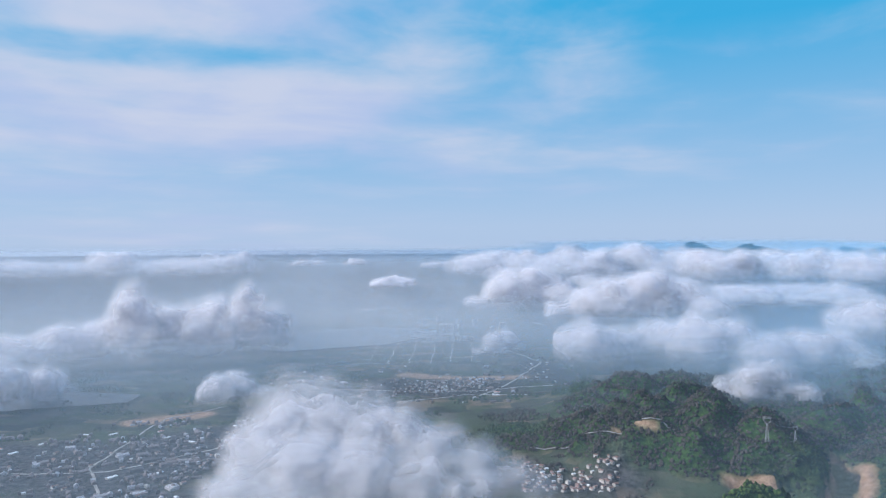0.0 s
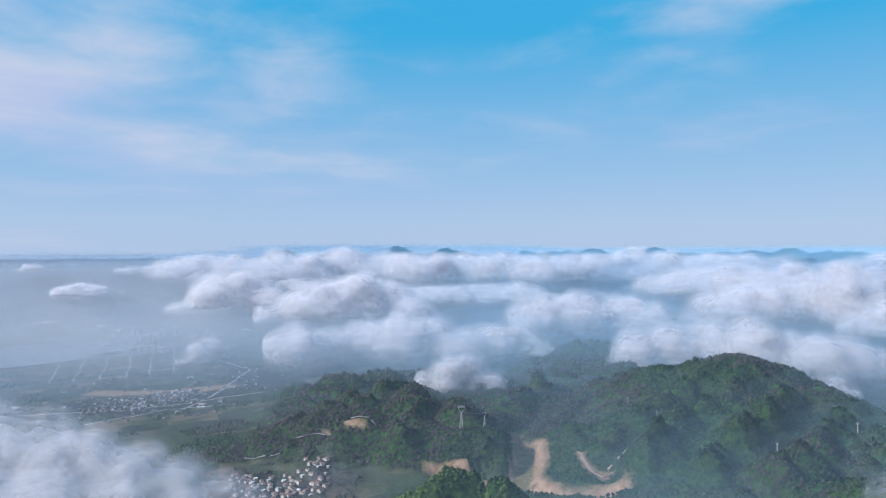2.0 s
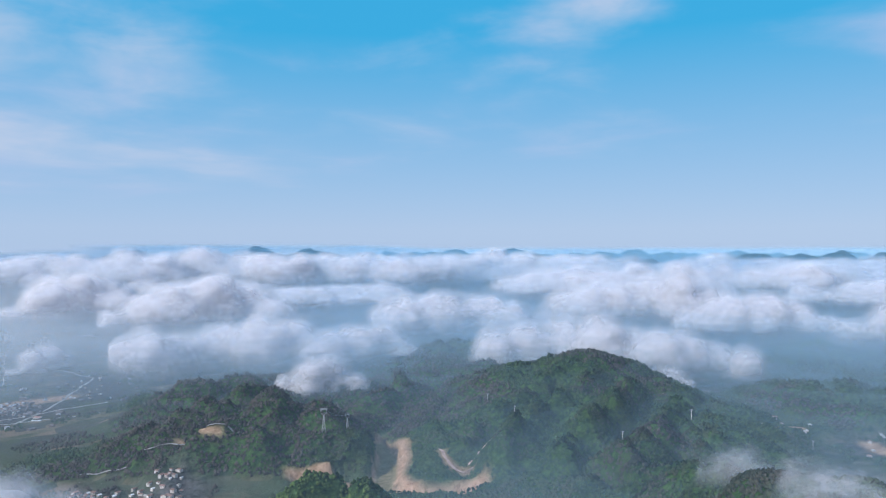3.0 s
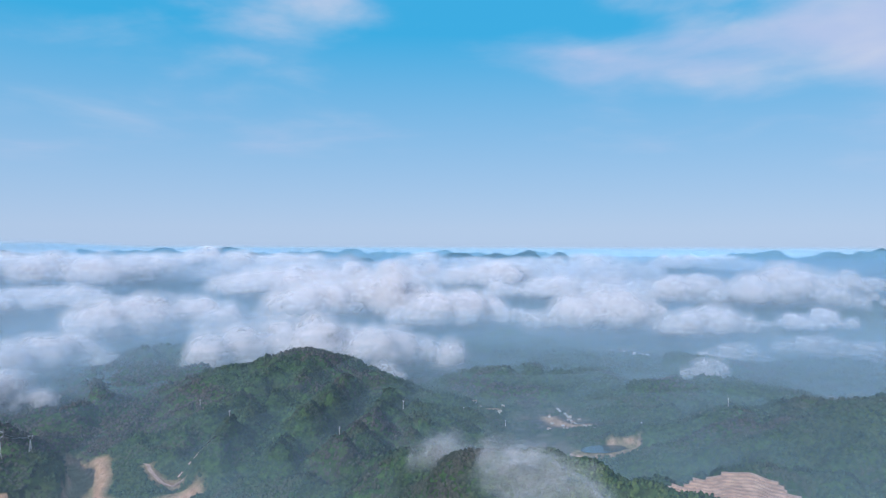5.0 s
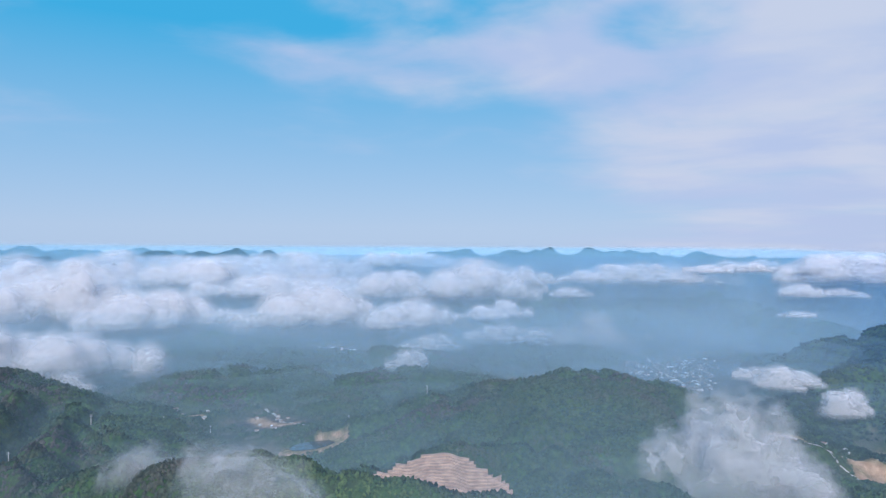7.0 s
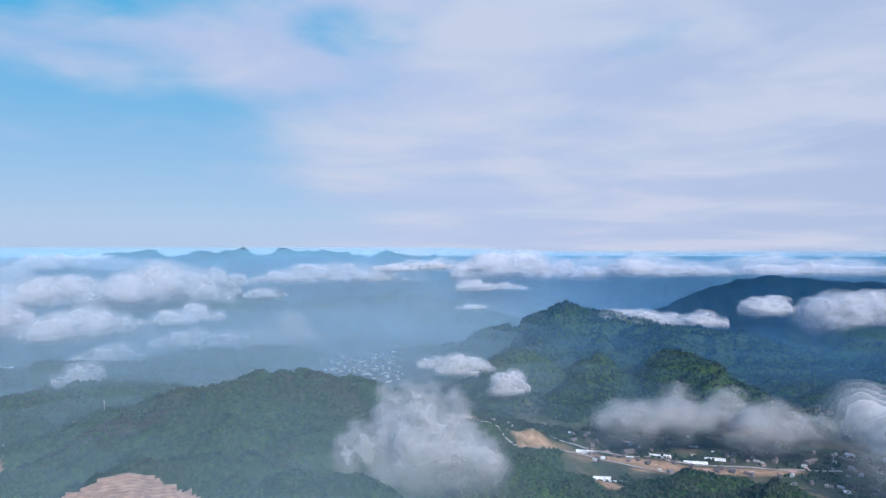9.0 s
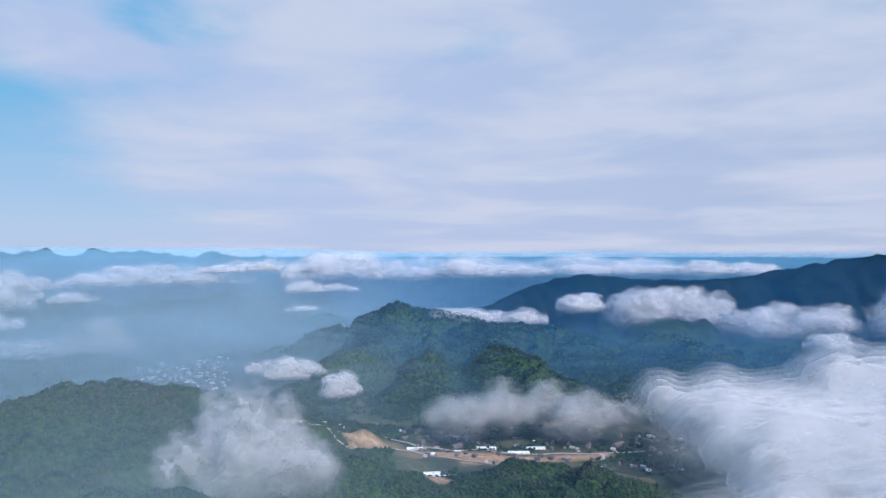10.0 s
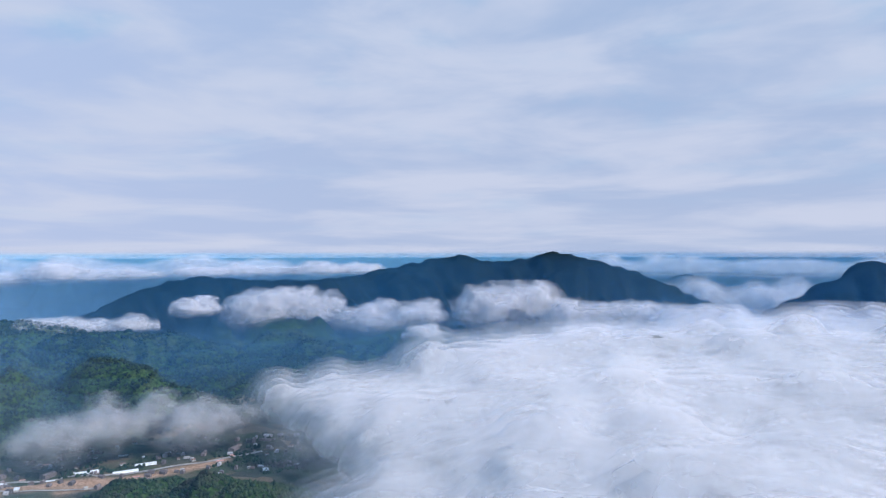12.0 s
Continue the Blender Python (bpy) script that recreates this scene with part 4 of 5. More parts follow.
flat_shape("water", [[(28.2, 968, 6), (29.0, 945, 15), (30.0, 905, 17)]], 2.6, 0, WATER, "dark still water low in a drained reservoir")
flat_shape("water", [[(69.0, 1052, 6), (69.6, 1060, 15), (70.3, 1069, 20), (71.2, 1078, 18), (72.3, 1092, 8)]], 27.9, 0, WATER, "small dark hill pond with bare banks")
flat_shape("water", [[(-14, 2250, 60), (-9, 2500, 260), (-4, 2650, 200), (-0.5, 2700, 60)], [(-38, 1750, 120), (-30, 1700, 90), (-24, 1620, 40)]], 6.5, 0, WATER, "pale calm bay beside the plain")


# ---- woods ----
def build_woods():
    rng = np.random.default_rng(7)
    count = 390000
    az = rng.uniform(-34, 186, count)
    r = 420 * (2050 / 420) ** rng.uniform(0, 1, count)
    x, y = r * np.sin(np.radians(az)), r * np.cos(np.radians(az))
    h, hill, wet, shelf = land(x, y, True)
    field, town, bare = covers(x, y, h, hill, wet, shelf)
    thin = fbm(x / 90, y / 90, 4, 77)
    keep = (field + town + 2 * bare + 0.15 * thin < 0.42) & (rng.uniform(0, 1, count) < 0.9)
    extra = (field > 0.42) & (town + bare < 0.4) & (thin > 0.25) & (rng.uniform(0, 1, count) < 0.5)
    pick = keep | extra
    x, y, h, r, az = x[pick], y[pick], h[pick], r[pick], az[pick]
    knob = np.array([(1, 0, 0), (-0.5, 0.87, 0), (-0.5, -0.87, 0), (0.3, 0.3, 0.75), (-0.35, 0.05, 0.8), (0, -0.1, -0.8)])
    tri = np.array([(0, 1, 3), (1, 4, 3), (1, 2, 4), (2, 0, 3), (2, 3, 4), (1, 0, 5), (2, 1, 5), (0, 2, 5)])
    n = len(x)
    size = (0.9 + 0.0013 * r) * rng.uniform(0.6, 1.5, n)
    spin = rng.uniform(0, 6.28, n)
    kc, ks = np.cos(spin)[:, None], np.sin(spin)[:, None]
    turned = np.stack([knob[None, :, 0] * kc - knob[None, :, 1] * ks, knob[None, :, 0] * ks + knob[None, :, 1] * kc, np.repeat(knob[None, :, 2], n, 0)], -1)
    tall = size * rng.uniform(0.8, 1.4, n)
    jit = rng.uniform(0.75, 1.3, (n, 6, 1))
    v = turned * jit * np.stack([size, size, tall], -1)[:, None, :] + np.stack([x, y, h + tall * 0.45], -1)[:, None, :]
    f = tri[None] + (np.arange(n) * 6)[:, None, None]
    lean_x, lean_y = 1.4 * (land(x + 8, y) - h) / 8, 1.4 * (land(x, y + 8) - h) / 8
    dry = smooth((fbm(x / 230, y / 230, 3, 41) + 1.1 * np.exp(-((az - 31) / 9) ** 2) * smooth((r - 1020) / 250) + 1.0 * np.exp(-((az - 17) / 10) ** 2) - 0.25) / 0.5)
    # last attribute paints shade and haze on woods towards the dark range
    me = mesh_from("woods", v.reshape(-1, 3), f.reshape(-1, 3), LEAVES, {"lean_x": np.repeat(lean_x, 6), "lean_y": np.repeat(lean_y, 6), "dry": np.repeat(dry, 6), "fresh": np.repeat(smooth((11 - np.abs(az - 25)) / 5) * smooth((800 - r) / 40) + 0.7 * smooth((9 - np.abs(az - 72)) / 5) * smooth((600 - r) / 50), 6), "shade_haze_tint": np.repeat(smooth((az - 100) / 8) * smooth((r - 1050) / 200), 6)}, flat=False)
    tagged(new("woods", me), "dense broadleaf woods covering the hills", "woods", kind="stuff")


build_woods()


# ---- buildings and masts ----
def part(name, bm, mat, parent, label=""):
    bmesh.ops.recalc_face_normals(bm, faces=bm.faces)
    me = bpy.data.meshes.new(name)
    bm.to_mesh(me)
    bm.free()
    me.materials.append(mat)
    ob = new(name, me)
    ob.parent = parent
    return tagged(ob, label)


def box(bm, x0, x1, y0, y1, z0, z1):
    bmesh.ops.create_cube(bm, size=1, matrix=Matrix.LocRotScale(((x0 + x1) / 2, (y0 + y1) / 2, (z0 + z1) / 2), None, (x1 - x0, y1 - y0, z1 - z0)))


def gable(bm, w, d, z0, rise, over=0.5):
    """A gabled roof slab, ridge along x, with eaves."""
    w, d, t = w / 2 + over, d / 2 + over, 0.3
    rows = [[bm.verts.new((sx * w, y, z)) for y, z in ((-d, z0), (0, z0 + rise), (d, z0), (d, z0 + t), (0, z0 + rise + t), (-d, z0 + t))] for sx in (-1, 1)]
    for i in range(6):
        bm.faces.new((rows[0][i], rows[0][(i + 1) % 6], rows[1][(i + 1) % 6], rows[1][i]))
    for row in rows:
        bm.faces.new((row[0], row[1], row[4], row[5]))
        bm.faces.new((row[1], row[2], row[3], row[4]))


def walls_under_gable(bm, w, d, h, rise):
    w, d = w / 2, d / 2
    ends = [[bm.verts.new((sx * w, y, z)) for y, z in ((-d, -3), (d, -3), (d, h), (0, h + rise), (-d, h))] for sx in (-1, 1)]
    for e in ends:
        bm.faces.new(e)
    for i in range(5):
        bm.faces.new((ends[0][i], ends[0][(i + 1) % 5], ends[1][(i + 1) % 5], ends[1][i]))


def make_house(w, d, h, rise, roof, label, category="house", flat=False):
    ob = new("house" if category == "house" else "shed")
    bm = bmesh.new()
    if flat:
        box(bm, -w / 2, w / 2, -d / 2, d / 2, -3, h)
    else:
        walls_under_gable(bm, w, d, h, rise)
    part("wall", bm, PLASTER, ob)
    bm = bmesh.new()
    if flat:
        box(bm, -w / 2 - 0.3, w / 2 + 0.3, -d / 2 - 0.3, d / 2 + 0.3, h, h + 0.4)
        box(bm, -w / 4, w / 8, -d / 4, d / 4, h + 0.4, h + 2.6)
    else:
        gable(bm, w, d, h, rise)
    part("roof", bm, roof, ob)
    for side in (-1, 1):
        for k in range(2 if category == "house" else 4):
            bm = bmesh.new()
            x = w * ((k + 0.5) / (2 if category == "house" else 4) - 0.5)
            box(bm, x - 0.9, x + 0.9, side * d / 2 - 0.06, side * d / 2 + 0.06, h * 0.45, h * 0.8)
            part("window", bm, GLASS, ob)
    return tagged(ob, label, category)


HOUSES = [make_house(9, 7.5, 5.5, 2.2, TILE_ROOF, "white plastered village house with a brown tiled roof"),
          make_house(8, 8, 7.5, 0, CONCRETE, "pale concrete village house with a flat roof", flat=True),
          make_house(11, 7, 6.5, 2.0, TILE_ROOF, "two-storey village house with a reddish tiled roof"),
          make_house(7, 6.5, 4.5, 1.6, SHEET_ROOF, "small village house with a pale sheet roof")]
SHEDS = [make_house(30, 13, 6, 1.8, SHEET_ROOF, "long workshop with a pale sheet-metal roof", "shed"),
         make_house(25, 14, 6, 1.8, PINK_ROOF, "workshop with a red sheet-metal roof", "shed"),
         make_house(36, 17, 7, 2.2, SHEET_ROOF, "large warehouse with a white sheet-metal roof", "shed")]
for proto in HOUSES + SHEDS:
    proto.matrix_basis = pose(0, 0, 0)
placed = []


def height_at(x, y):
    return float(land(np.array([x]), np.array([y]))[0])


def settle(kinds, az0, az1, r0, r1, count, group, gap, seed, turn=20, shrink=1.0):
    """Scatters buildings over a stretch of the plan, clear of one another."""
    rng = random.Random(seed)
    done = tries = 0
    while done < count and tries < count * 30:
        tries += 1
        p = polar(rng.uniform(az0, az1), math.sqrt(rng.uniform(r0 ** 2, r1 ** 2)))
        if any((p - q).length < gap for q in placed):
            continue
        z = height_at(p.x, p.y)
        if z > 34:
            continue
        placed.append(p)
        proto = rng.choice(kinds if kinds is SHEDS else kinds + kinds[:1] + kinds[2:3])
        ob = proto if proto not in USED else copy_thing(proto, pose(0, 0, 0))
        USED.add(proto)
        ob.matrix_basis = pose(p.x, p.y, z, 0, 0, turn + rng.choice((0, 90)) + rng.uniform(-14, 14)) @ Matrix.Scale(rng.uniform(0.5, 0.75) * shrink, 4) @ Matrix.Diagonal((1, 1, 0.7, 1))
        tagged(ob, group=group)
        done += 1


USED = set()
settle(HOUSES, 6.5, 14.2, 935, 1030, 84, "village below the dam", 7, 1, 35)
settle(HOUSES, -3.2, 3.6, 1560, 1700, 80, "village on the plain", 11, 2, 10)
settle(HOUSES, -34, -16, 950, 1330, 56, "town on the plain", 11, 3, 50)
settle(SHEDS, -33, -15.5, 1080, 1360, 12, "workshops on the plain", 40, 4, 60, 0.6)
settle(HOUSES, -12, 5, 1500, 1760, 14, "farmsteads on the plain", 22, 5, 10)
settle(SHEDS, 3.6, 4.6, 1500, 1560, 2, "workshops on the plain", 30, 6, 65)
settle(HOUSES, 6.5, 10, 1700, 2050, 12, "hamlet by the fields", 16, 7, 30)
settle(SHEDS, 97.5, 102, 1720, 2050, 20, "workshops in the far town", 38, 8, 15, 0.8)
settle(HOUSES, 96.5, 103, 1700, 2080, 26, "houses of the far town", 14, 9, 15)
settle(SHEDS, 72, 76, 2020, 2200, 10, "workshops beyond the hills", 44, 10, 5)
settle(SHEDS, 86, 94, 2250, 2450, 12, "workshops beyond the hills", 44, 11, 5)
settle(HOUSES, 66, 70, 1230, 1370, 10, "hill hamlet", 14, 12, 40)
settle(HOUSES, 60, 63, 1300, 1400, 5, "hill hamlet", 16, 13, 40)
settle(HOUSES, 121, 139, 1050, 1290, 24, "houses along the valley", 13, 14, -30)
settle(SHEDS, 116, 137, 1040, 1240, 12, "sheds along the valley", 30, 15, -30, 0.6)
settle(HOUSES, 103, 112, 1120, 1200, 6, "houses along the valley", 18, 16, 25)
settle(HOUSES, 98.5, 101.5, 1290, 1330, 5, "houses along the valley", 13, 17, 25)


def build_far_roofs(name, stretches, label):
    """Small houses too far off to tell apart: boxes with ridged roofs, in one mesh."""
    rng = np.random.default_rng(23)
    spots = np.concatenate([np.stack([np.radians(TURN * rng.uniform(a0, a1, n)), np.sqrt(rng.uniform(r0 ** 2, r1 ** 2, n))], -1) for a0, a1, r0, r1, n in stretches])
    x, y = spots[:, 1] * np.sin(spots[:, 0]), spots[:, 1] * np.cos(spots[:, 0])
    h, hill, wet, shelf = land(x, y, True)
    keep = (h < 26) & (wet < 0.1) & (fbm(x / 120, y / 120, 3, 88) > -0.12)
    x, y, h = x[keep], y[keep], h[keep]
    n = len(x)
    shape = np.array([(-1, -1, 0), (1, -1, 0), (1, 1, 0), (-1, 1, 0), (-1, -1, 1), (1, -1, 1), (1, 1, 1), (-1, 1, 1), (-1, 0, 1.4), (1, 0, 1.4)], float)
    quad = np.array([(0, 1, 5, 4), (2, 3, 7, 6), (4, 5, 9, 8), (6, 7, 8, 9), (1, 2, 6, 5), (3, 0, 4, 7), (4, 8, 7, 7), (5, 6, 9, 9)])
    tri = np.concatenate([quad[:6][:, [0, 1, 2]], quad[:6][:, [0, 2, 3]], quad[6:][:, :3]])
    half = np.stack([rng.uniform(2.2, 4.6, n), rng.uniform(1.8, 3.2, n), rng.uniform(2.6, 5.0, n)], -1)
    half[rng.uniform(0, 1, n) < 0.06] *= (2.4, 1.8, 1.1)
    spin = 0.5 + rng.choice([0.0, 1.571], n) + rng.normal(0, 0.15, n)
    v = shape[None] * half[:, None, :]
    c, sn = np.cos(spin)[:, None], np.sin(spin)[:, None]
    v = np.stack([v[..., 0] * c - v[..., 1] * sn + x[:, None], v[..., 0] * sn + v[..., 1] * c + y[:, None], v[..., 2] + h[:, None] - 0.5], -1)
    f = tri[None] + (np.arange(n) * 10)[:, None, None]
    tagged(new(name, mesh_from(name, v.reshape(-1, 3), f.reshape(-1, 3), ROOFS, flat=True)), label, "houses", kind="stuff")


def roofs_material():
    m, n = material("far_roofs")
    rnd = n.add("ShaderNodeNewGeometry").outputs["Random Per Island"]
    col = n.mix(n.ramp(rnd, 0.0, 0.6, smooth=False), (0.06, 0.055, 0.065), (0.20, 0.165, 0.17))
    col = n.mix(n.ramp(rnd, 0.80, 0.86), col, (0.45, 0.45, 0.49))
    col = n.mix(n.math("MULTIPLY", n.noise(n.position(), 0.5, 3.0, 0.6), 0.4), col, (0.12, 0.10, 0.10))
    finish(n, principled(n, col, 0.75))
    return m


ROOFS = roofs_material()
build_far_roofs("far_houses", [(-36, -14, 930, 1420, 900), (-4, 4, 1560, 1720, 220), (-14, 6, 1450, 1900, 160), (6, 11, 1650, 2100, 60), (96, 102.5, 1700, 2150, 420), (86, 94, 2200, 2450, 120), (71, 77, 2020, 2200, 90), (116, 139, 1060, 1260, 150)],
                "rows of small houses spread over the hazy plain")


def greenhouse(az, r, length, turn):
    ob = new("greenhouse")
    bm = bmesh.new()
    arcs = []
    for sx in (-1, 1):
        arcs.append([bm.verts.new((sx * length / 2, -5 * math.cos(a), 3.4 * math.sin(a))) for a in np.linspace(0, math.pi, 11)])
    for i in range(10):
        bm.faces.new((arcs[0][i], arcs[0][i + 1], arcs[1][i + 1], arcs[1][i]))
    for a in arcs:
        bm.faces.new(a)
    part("cover", bm, SHEET_ROOF, ob)
    for k in range(7):
        bm = bmesh.new()
        x = length * (k / 6 - 0.5)
        ring = [[bm.verts.new((x + dx, -q * 5 * math.cos(a), q * 3.4 * math.sin(a))) for a in np.linspace(0, math.pi, 11)] for dx in (-0.1, 0.1) for q in (1.01, 1.05)]
        for i in range(10):
            for m, o in ((0, 1), (1, 3), (3, 2), (2, 0)):
                bm.faces.new((ring[m][i], ring[m][i + 1], ring[o][i + 1], ring[o][i]))
        part("hoop", bm, STEEL, ob)
    p = polar(az, r)
    ob.matrix_basis = pose(p.x, p.y, height_at(p.x, p.y) + 0.3, 0, 0, turn)
    tagged(ob, "long white film greenhouse beside a bare plot", "greenhouse", "greenhouses")


greenhouse(118.9, 1002, 24, -112)
greenhouse(119.9, 984, 32, -112)
for az, r, ln in ((117.5, 1130, 26), (123.4, 1130, 30), (126, 1120, 34), (127.4, 1150, 30)):
    greenhouse(az, r, ln, -118)


def apartment_block(az, r, w, d, storeys, turn):
    ob = new("apartment_block")
    h = storeys * 3.0
    bm = bmesh.new()
    box(bm, -w / 2, w / 2, -d / 2, d / 2, -2, h)
    part("wall", bm, PLASTER, ob)
    bm = bmesh.new()
    box(bm, -w / 2 - 0.4, w / 2 + 0.4, -d / 2 - 0.4, d / 2 + 0.4, h, h + 0.8)
    box(bm, -w / 6, w / 6, -d / 4, d / 4, h + 0.8, h + 3.5)
    part("roof", bm, CONCRETE, ob)
    for k in range(storeys):
        for side in (-1, 1):
            bm = bmesh.new()
            box(bm, -w * 0.44, w * 0.44, side * d / 2 - 0.1, side * d / 2 + 0.1, k * 3 + 1.0, k * 3 + 2.5)
            part("window", bm, GLASS, ob, "dark band of windows")
    p = polar(az, r)
    ob.matrix_basis = pose(p.x, p.y, height_at(p.x, p.y), 0, 0, turn)
    tagged(ob, "tall pale apartment block rising from the hazy plain", "building", "apartment blocks")


for k in range(4):
    apartment_block(-0.15 + 0.42 * k, 2560, 13, 12, 14, -5)
for k in range(8):
    apartment_block(-1.2 + 0.5 * k, 2420, 15, 11, 5, -5)
for az, r in ((-1.5, 2900), (-0.4, 3000), (1.4, 2850), (2.6, 2900), (4.0, 2600), (4.8, 2750)):
    apartment_block(az, r, 20, 12, 9, 10)


def strut(bm, a, b, t):
    a, b = Vector(a), Vector(b)
    q = (b - a).to_track_quat("Z", "Y").to_matrix().to_4x4()
    bmesh.ops.create_cube(bm, size=1, matrix=Matrix.Translation((a + b) / 2) @ q @ Matrix.Diagonal((t, t, (b - a).length, 1)))


def make_pylon(height, spread, bar):
    """A lattice mast whose two horns carry one beam."""
    ob = new("pylon")
    waist, top = height * 0.72, height

    def corner(k, z):
        w = spread * (1 - 0.80 * z / waist)
        return ((-w, w, w, -w)[k], (-w, -w, w, w)[k], z)

    for k in range(4):
        bm = bmesh.new()
        strut(bm, corner(k, -2), corner(k, waist), bar * 1.5)
        part("leg", bm, STEEL, ob)
        bm = bmesh.new()
        levels = [waist * (1 - 0.80 ** i) / (1 - 0.80 ** 7) for i in range(8)]
        for lo, hi in zip(levels, levels[1:]):
            strut(bm, corner(k, lo), corner((k + 1) % 4, hi), bar)
            strut(bm, corner((k + 1) % 4, lo), corner(k, hi), bar)
            strut(bm, corner(k, hi), corner((k + 1) % 4, hi), bar)
        part("bracing", bm, STEEL, ob)
    for sx in (-1, 1):
        bm = bmesh.new()
        for y in (-0.8, 0.8):
            strut(bm, (sx * spread * 0.15, y, waist), (sx * height * 0.13, y, height * 0.84), bar * 1.3)
            strut(bm, (sx * height * 0.13, y, height * 0.84), (sx * height * 0.12, y, top), bar * 1.3)
        strut(bm, (sx * height * 0.13, -0.8, height * 0.84), (sx * height * 0.13, 0.8, height * 0.84), bar)
        part("horn", bm, STEEL, ob)
        bm = bmesh.new()
        bmesh.ops.create_cone(bm, cap_ends=True, segments=6, radius1=0.18, radius2=0.18, depth=2.6, matrix=Matrix.Translation((sx * height * 0.145, 0, height * 0.93 - 1.4)))
        part("insulator", bm, GLASS, ob)
    bm = bmesh.new()
    for y in (-0.8, 0.8):
        strut(bm, (-height * 0.15, y, height * 0.94), (height * 0.15, y, height * 0.94), bar * 1.2)
        strut(bm, (-height * 0.14, y, height), (height * 0.14, y, height), bar * 1.2)
    for k in range(8):
        x = height * 0.14 * (k / 3.5 - 1)
        strut(bm, (x, -0.8, height * 0.94), (x + height * 0.02, -0.8, height), bar)
        strut(bm, (x, 0.8, height * 0.94), (x - height * 0.02, 0.8, height), bar)
    part("crossbeam", bm, STEEL, ob)
    return ob


def make_mast(height):
    """A slender mast with two short arms."""
    ob = new("power_pole")
    bm = bmesh.new()
    bmesh.ops.create_cone(bm, cap_ends=True, segments=8, radius1=0.55, radius2=0.3, depth=height + 2, matrix=Matrix.Translation((0, 0, height / 2 - 1)))
    part("pole", bm, CONCRETE, ob)
    for z in (0.97, 0.86):
        bm = bmesh.new()
        box(bm, -1.9, 1.9, -0.15, 0.15, height * z - 0.15, height * z + 0.15)
        part("arm", bm, STEEL, ob)
        for x in (-1.7, 1.7):
            bm = bmesh.new()
            bmesh.ops.create_cone(bm, cap_ends=True, segments=6, radius1=0.14, radius2=0.1, depth=0.7, matrix=Matrix.Translation((x, 0, height * z + 0.45)))
            part("insulator", bm, GLASS, ob)
    return ob


def plant(proto, spots, label, category, group):
    tops = []
    for i, (az, r, turn, scale) in enumerate(spots):
        p = polar(az, r)
        z = height_at(p.x, p.y)
        ob = proto if i == 0 else copy_thing(proto, pose(0, 0, 0))
        ob.matrix_basis = pose(p.x, p.y, z, 0, 0, turn) @ Matrix.Scale(scale, 4)
        tagged(ob, label, category, group)
        tops.append(Vector((p.x, p.y, z)))
    return tops


big = plant(make_pylon(34, 2.7, 0.2), [(25.0, 1045, -20, 1.0), (26.9, 1062, -20, 0.62)], "tall grey lattice pylon on a wooded ridge", "pylon", "pylons on the ridge")
small = plant(make_mast(15), [(40.6, 1120, -40, 1.0), (44.0, 980, -40, 1.0), (46.0, 900, -40, 0.9), (49.2, 960, -40, 1.1), (54.4, 1120, -40, 1.15), (59.4, 1180, -50, 1.2), (62.8, 1230, -50, 1.0), (73.6, 1190, -60, 1.0), (80.0, 1250, -60, 1.0), (38.4, 1240, -40, 0.9)],
              "slender pale power pole above the treetops", "power pole", "power poles on the hill")


def cable(a, b, sag):
    bm = bmesh.new()
    last = None
    for i in range(13):
        f = i / 12
        p = a.lerp(b, f) - Vector((0, 0, sag * 4 * f * (1 - f)))
        if last is not None:
            strut(bm, last, p, 0.14)
        last = p
    ob = part("power_cable", bm, STEEL, None)
    tagged(ob, "thin sagging steel power cable between pylons", "cable", "power cables")


for dx in (-4.2, 4.2):
    side = Vector((dx * 0.94, -dx * 0.34, 0))
    cable(big[0] + side + Vector((0, 0, 31)), big[1] + side * 0.62 + Vector((0, 0, 19)), 3)


# ---- roads, dam ----
def road(chain, width, mat, label):
    pts = []
    for a, b in zip(chain, chain[1:]):
        pa, pb = polar(*a), polar(*b)
        n = max(2, int((pb - pa).length / 12))
        pts += [pa.lerp(pb, i / n) for i in range(n)]
    pts.append(polar(*chain[-1]))
    xy = np.array([(p.x, p.y) for p in pts])
    xy[1:-1] += np.stack([6 * fbm(xy[1:-1, 0] / 90, xy[1:-1, 1] / 90, 2, 51), 6 * fbm(xy[1:-1, 0] / 90, xy[1:-1, 1] / 90, 2, 52)], -1)
    way = np.gradient(xy, axis=0)
    way /= np.linalg.norm(way, axis=1)[:, None] + 1e-9
    side = np.stack([way[:, 1], -way[:, 0]], -1) * width / 2
    rows = []
    for k in (-1, 0, 1):
        q = xy + k * side
        rows.append(np.stack([q[:, 0], q[:, 1], land(q[:, 0], q[:, 1]) + 0.7], -1))
    z = np.max([r[:, 2] for r in rows], axis=0)
    for r in rows:
        r[:, 2] = z
    tagged(new("road", mesh_from("road", np.concatenate(rows), grid_faces(3, len(pts)), mat)), label, "road", kind="structure")


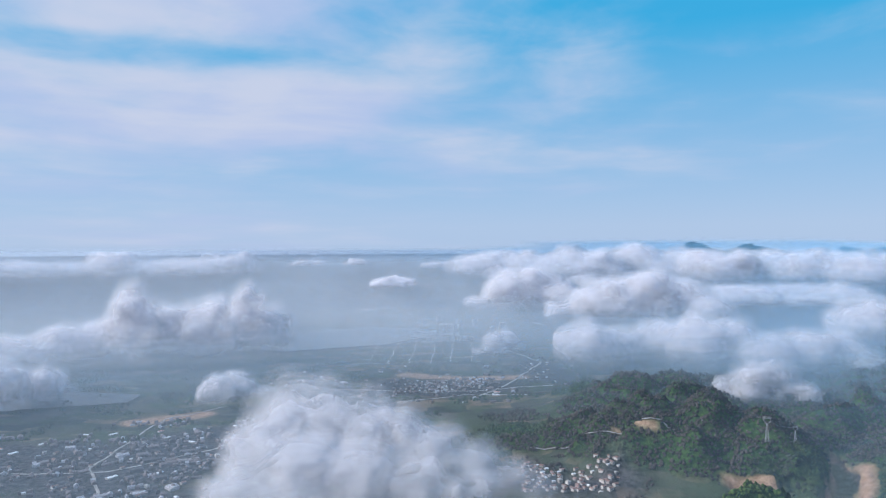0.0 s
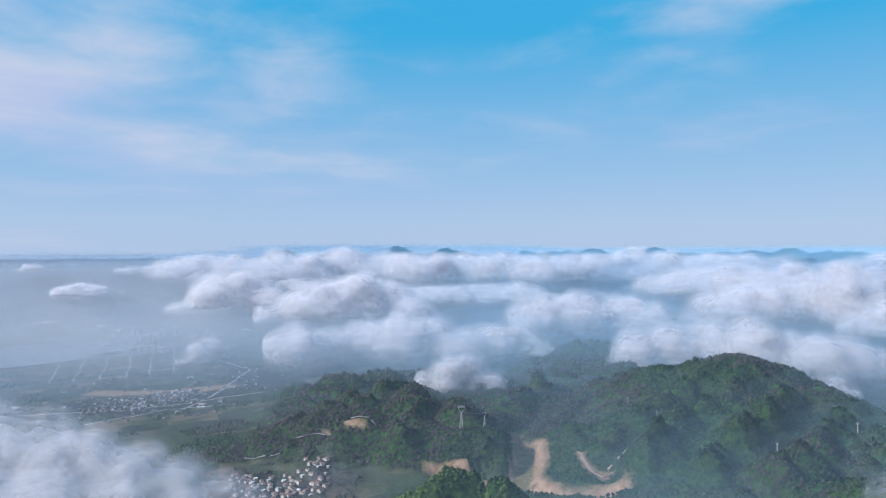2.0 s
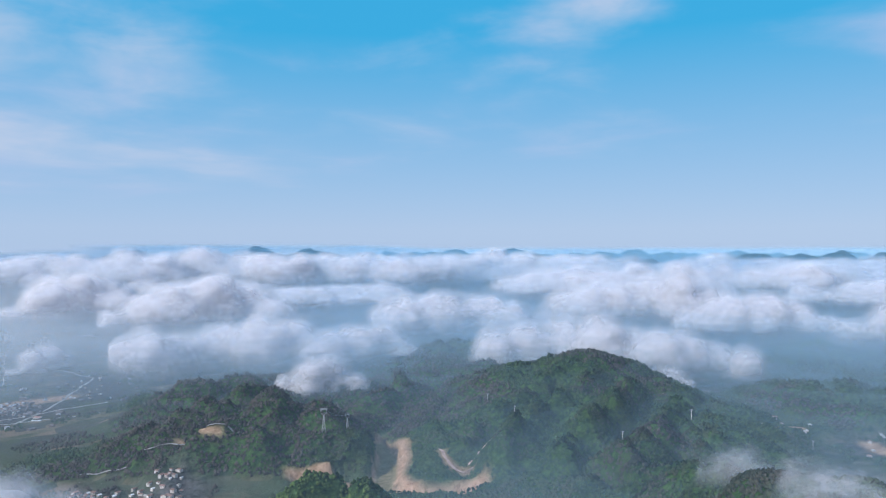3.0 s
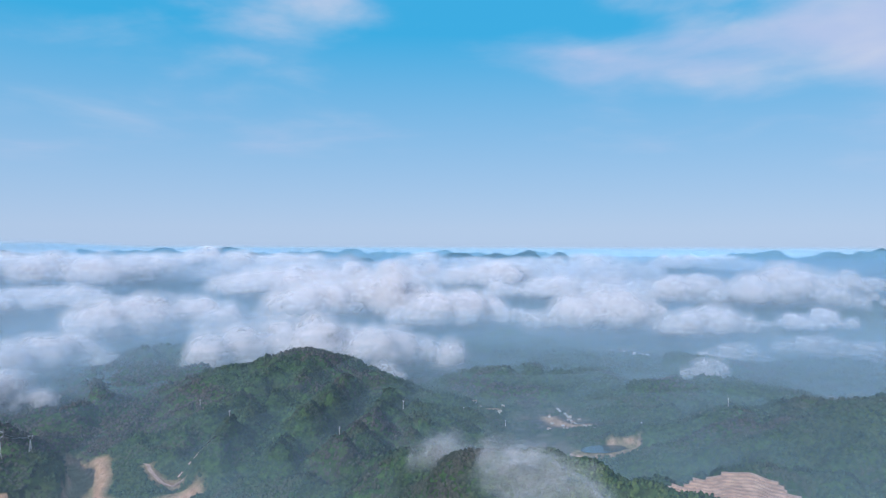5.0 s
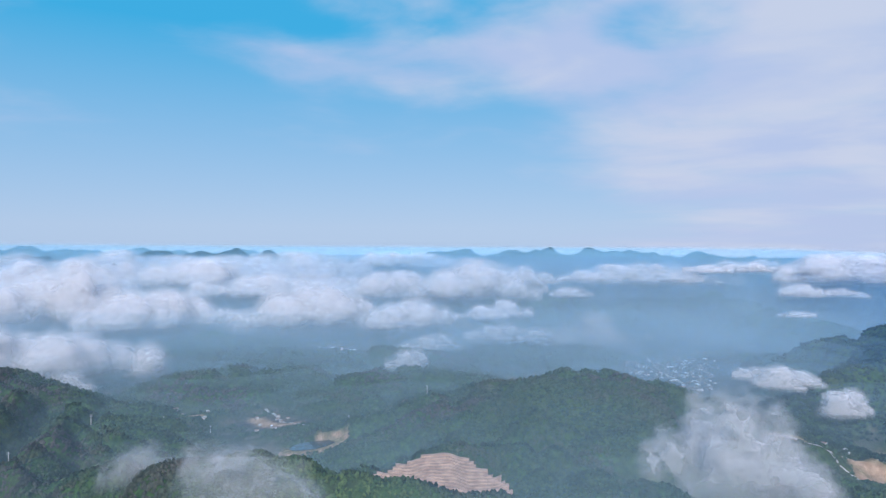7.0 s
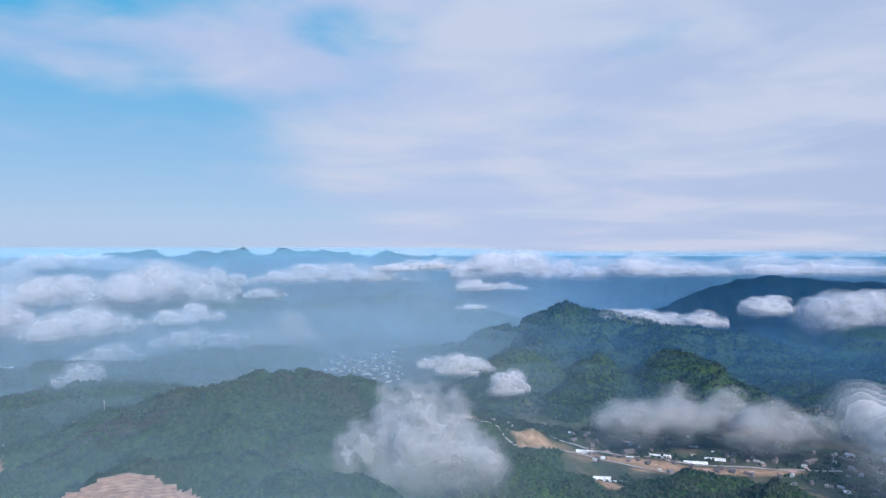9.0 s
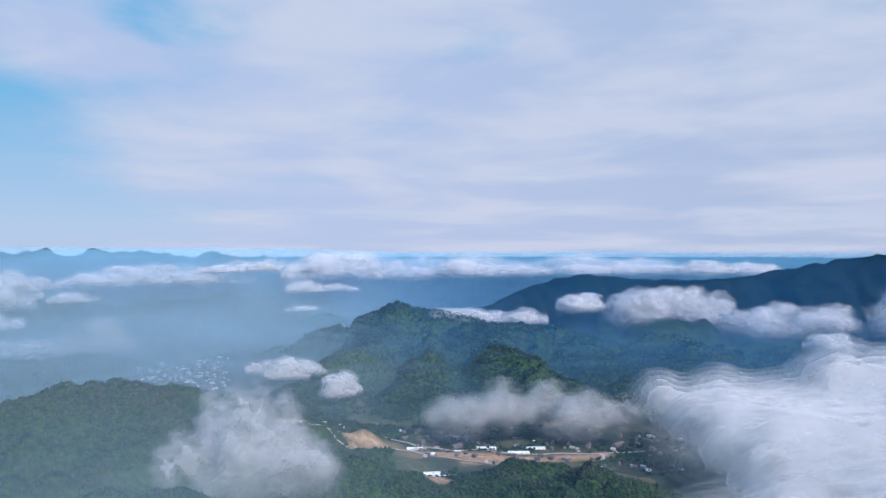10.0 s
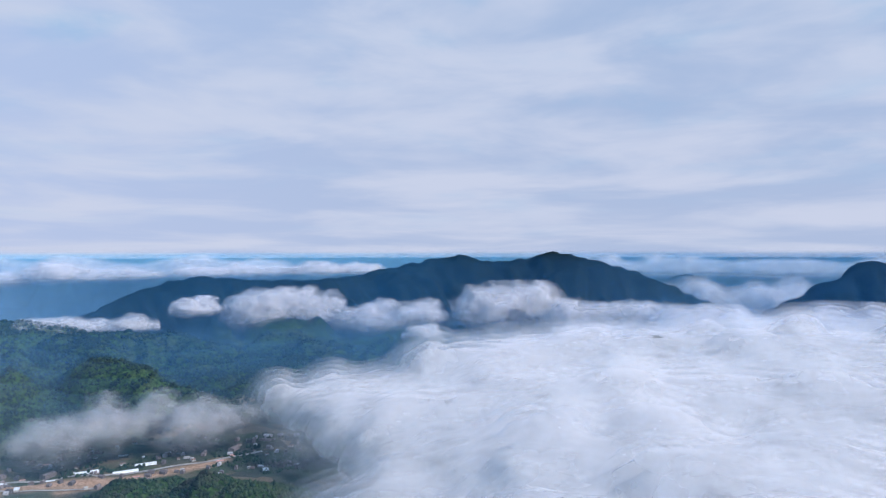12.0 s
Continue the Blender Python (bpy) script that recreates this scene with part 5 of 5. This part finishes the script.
ASPHALT = plain_material("worn_road", (0.22, 0.20, 0.19), (0.36, 0.33, 0.31), 0.9, 0.05)
for chain, w in (([(-34, 1200), (-26, 1120), (-18, 1190), (-8, 1420), (2, 1540), (10, 1500)], 5), ([(-26, 900), (-27, 1150), (-22, 1420), (-17, 1500)], 4), ([(3, 1520), (6, 1720), (8, 2000), (3, 2400)], 6),
                 ([(7, 1090), (14, 1080), (18, 1060)], 6), ([(106.5, 1150), (110, 1130), (117, 1150), (126, 1110), (136, 1170)], 8), ([(108, 1090), (113, 1060), (120, 1075), (128, 1060)], 6),
                 ([(97.5, 2100), (99, 1850), (101.5, 1700)], 10), ([(-12, 1650), (0, 1560), (9, 1640)], 6), ([(67, 1420), (68.5, 1290), (70.5, 1200)], 6)):
    road(chain, w, ASPHALT, "pale worn country road crossing the fields")
for chain, w in (([(34.4, 1010), (34.8, 985), (35.8, 955), (37.2, 945)], 5), ([(36.8, 960), (38.6, 975), (39.6, 950)], 4)):
    road(chain, w, EARTH, "bare earth track winding through the wood")


def build_dam():
    ob = new("dam")
    a, b = polar(23.0, 966), polar(24.9, 960)
    mid, turn = (a + b) / 2, math.degrees(math.atan2((b - a).y, (b - a).x))
    ln = (b - a).length
    bm = bmesh.new()
    prof = [(-16, -4), (-3, 9), (3, 9), (18, -4)]
    ends = [[bm.verts.new((sx * ln / 2, y, z)) for y, z in prof] for sx in (-1, 1)]
    for i in range(4):
        bm.faces.new((ends[0][i], ends[0][(i + 1) % 4], ends[1][(i + 1) % 4], ends[1][i]))
    for e in ends:
        bm.faces.new(e)
    part("wall", bm, CONCRETE, ob)
    bm = bmesh.new()
    box(bm, -ln / 2, ln / 2, -2.2, 2.2, 9.05, 9.6)
    part("walkway", bm, CONCRETE, ob)
    for sx in (-1, 1):
        bm = bmesh.new()
        box(bm, sx * ln * 0.42 - 2.2, sx * ln * 0.42 + 2.2, -2.5, 2.5, 9.6, 14)
        part("gatehouse", bm, PLASTER, ob, "small white gatehouse")
    ob.matrix_basis = pose(mid.x, mid.y, 2, 0, 0, turn) @ Matrix.Diagonal((1, 0.8, 0.5, 1))
    tagged(ob, "low grey concrete dam at the reservoir's end", "dam")


build_dam()


def build_terraces():
    """Stepped bare earth cut into the wooded slope."""
    ob = new("terraced_clearing")
    for k in range(13):
        r0, z = 606 + 5.0 * k, 108.5 + 1.35 * k
        f = k / 12
        a0 = 75.8 + 9.0 * abs(f - 0.5) ** 1.4 + 0.3 * math.sin(k * 1.7)
        a1 = 86.9 - 3.6 * f ** 1.8 + 0.3 * math.sin(k * 2.3)
        n = 44
        bm = bmesh.new()
        rows = []
        for j in range(n + 1):
            a = a0 + (a1 - a0) * j / n
            bend = 5.0 * math.sin(a * 1.1) + 2.0 * math.sin(a * 2.9 + k * 0.3)
            drop = 1.5 * math.sin(a * 0.8)
            rows.append([bm.verts.new(polar(a, r0 + bend + d, z + drop + h)) for d, h in ((-0.6, -7.0), (0.0, 0.0), (5.4, 0.15), (6.0, -7.0))])
        for p, q in zip(rows, rows[1:]):
            for i in range(3):
                bm.faces.new((p[i], p[i + 1], q[i + 1], q[i]))
        for e in (rows[0], rows[-1]):
            bm.faces.new(e)
        part("step", bm, EARTH, ob)
    tagged(ob, "freshly cut terraces of bare pinkish earth on a wooded slope", "terraces")


build_terraces()


# ---- dikes between the fish ponds on the plain ----
for k in range(7):
    road([(-7.5 + 0.3 * k, 1960 + 78 * k), (-2, 1975 + 78 * k), (3.0, 1990 + 78 * k)], 2.5, CONCRETE, "pale dike between fish ponds on the plain")
for k in range(6):
    road([(-6.2 + 1.7 * k, 1965), (-5.6 + 1.6 * k, 2200), (-5.2 + 1.5 * k, 2430)], 2, CONCRETE, "pale dike between fish ponds on the plain")
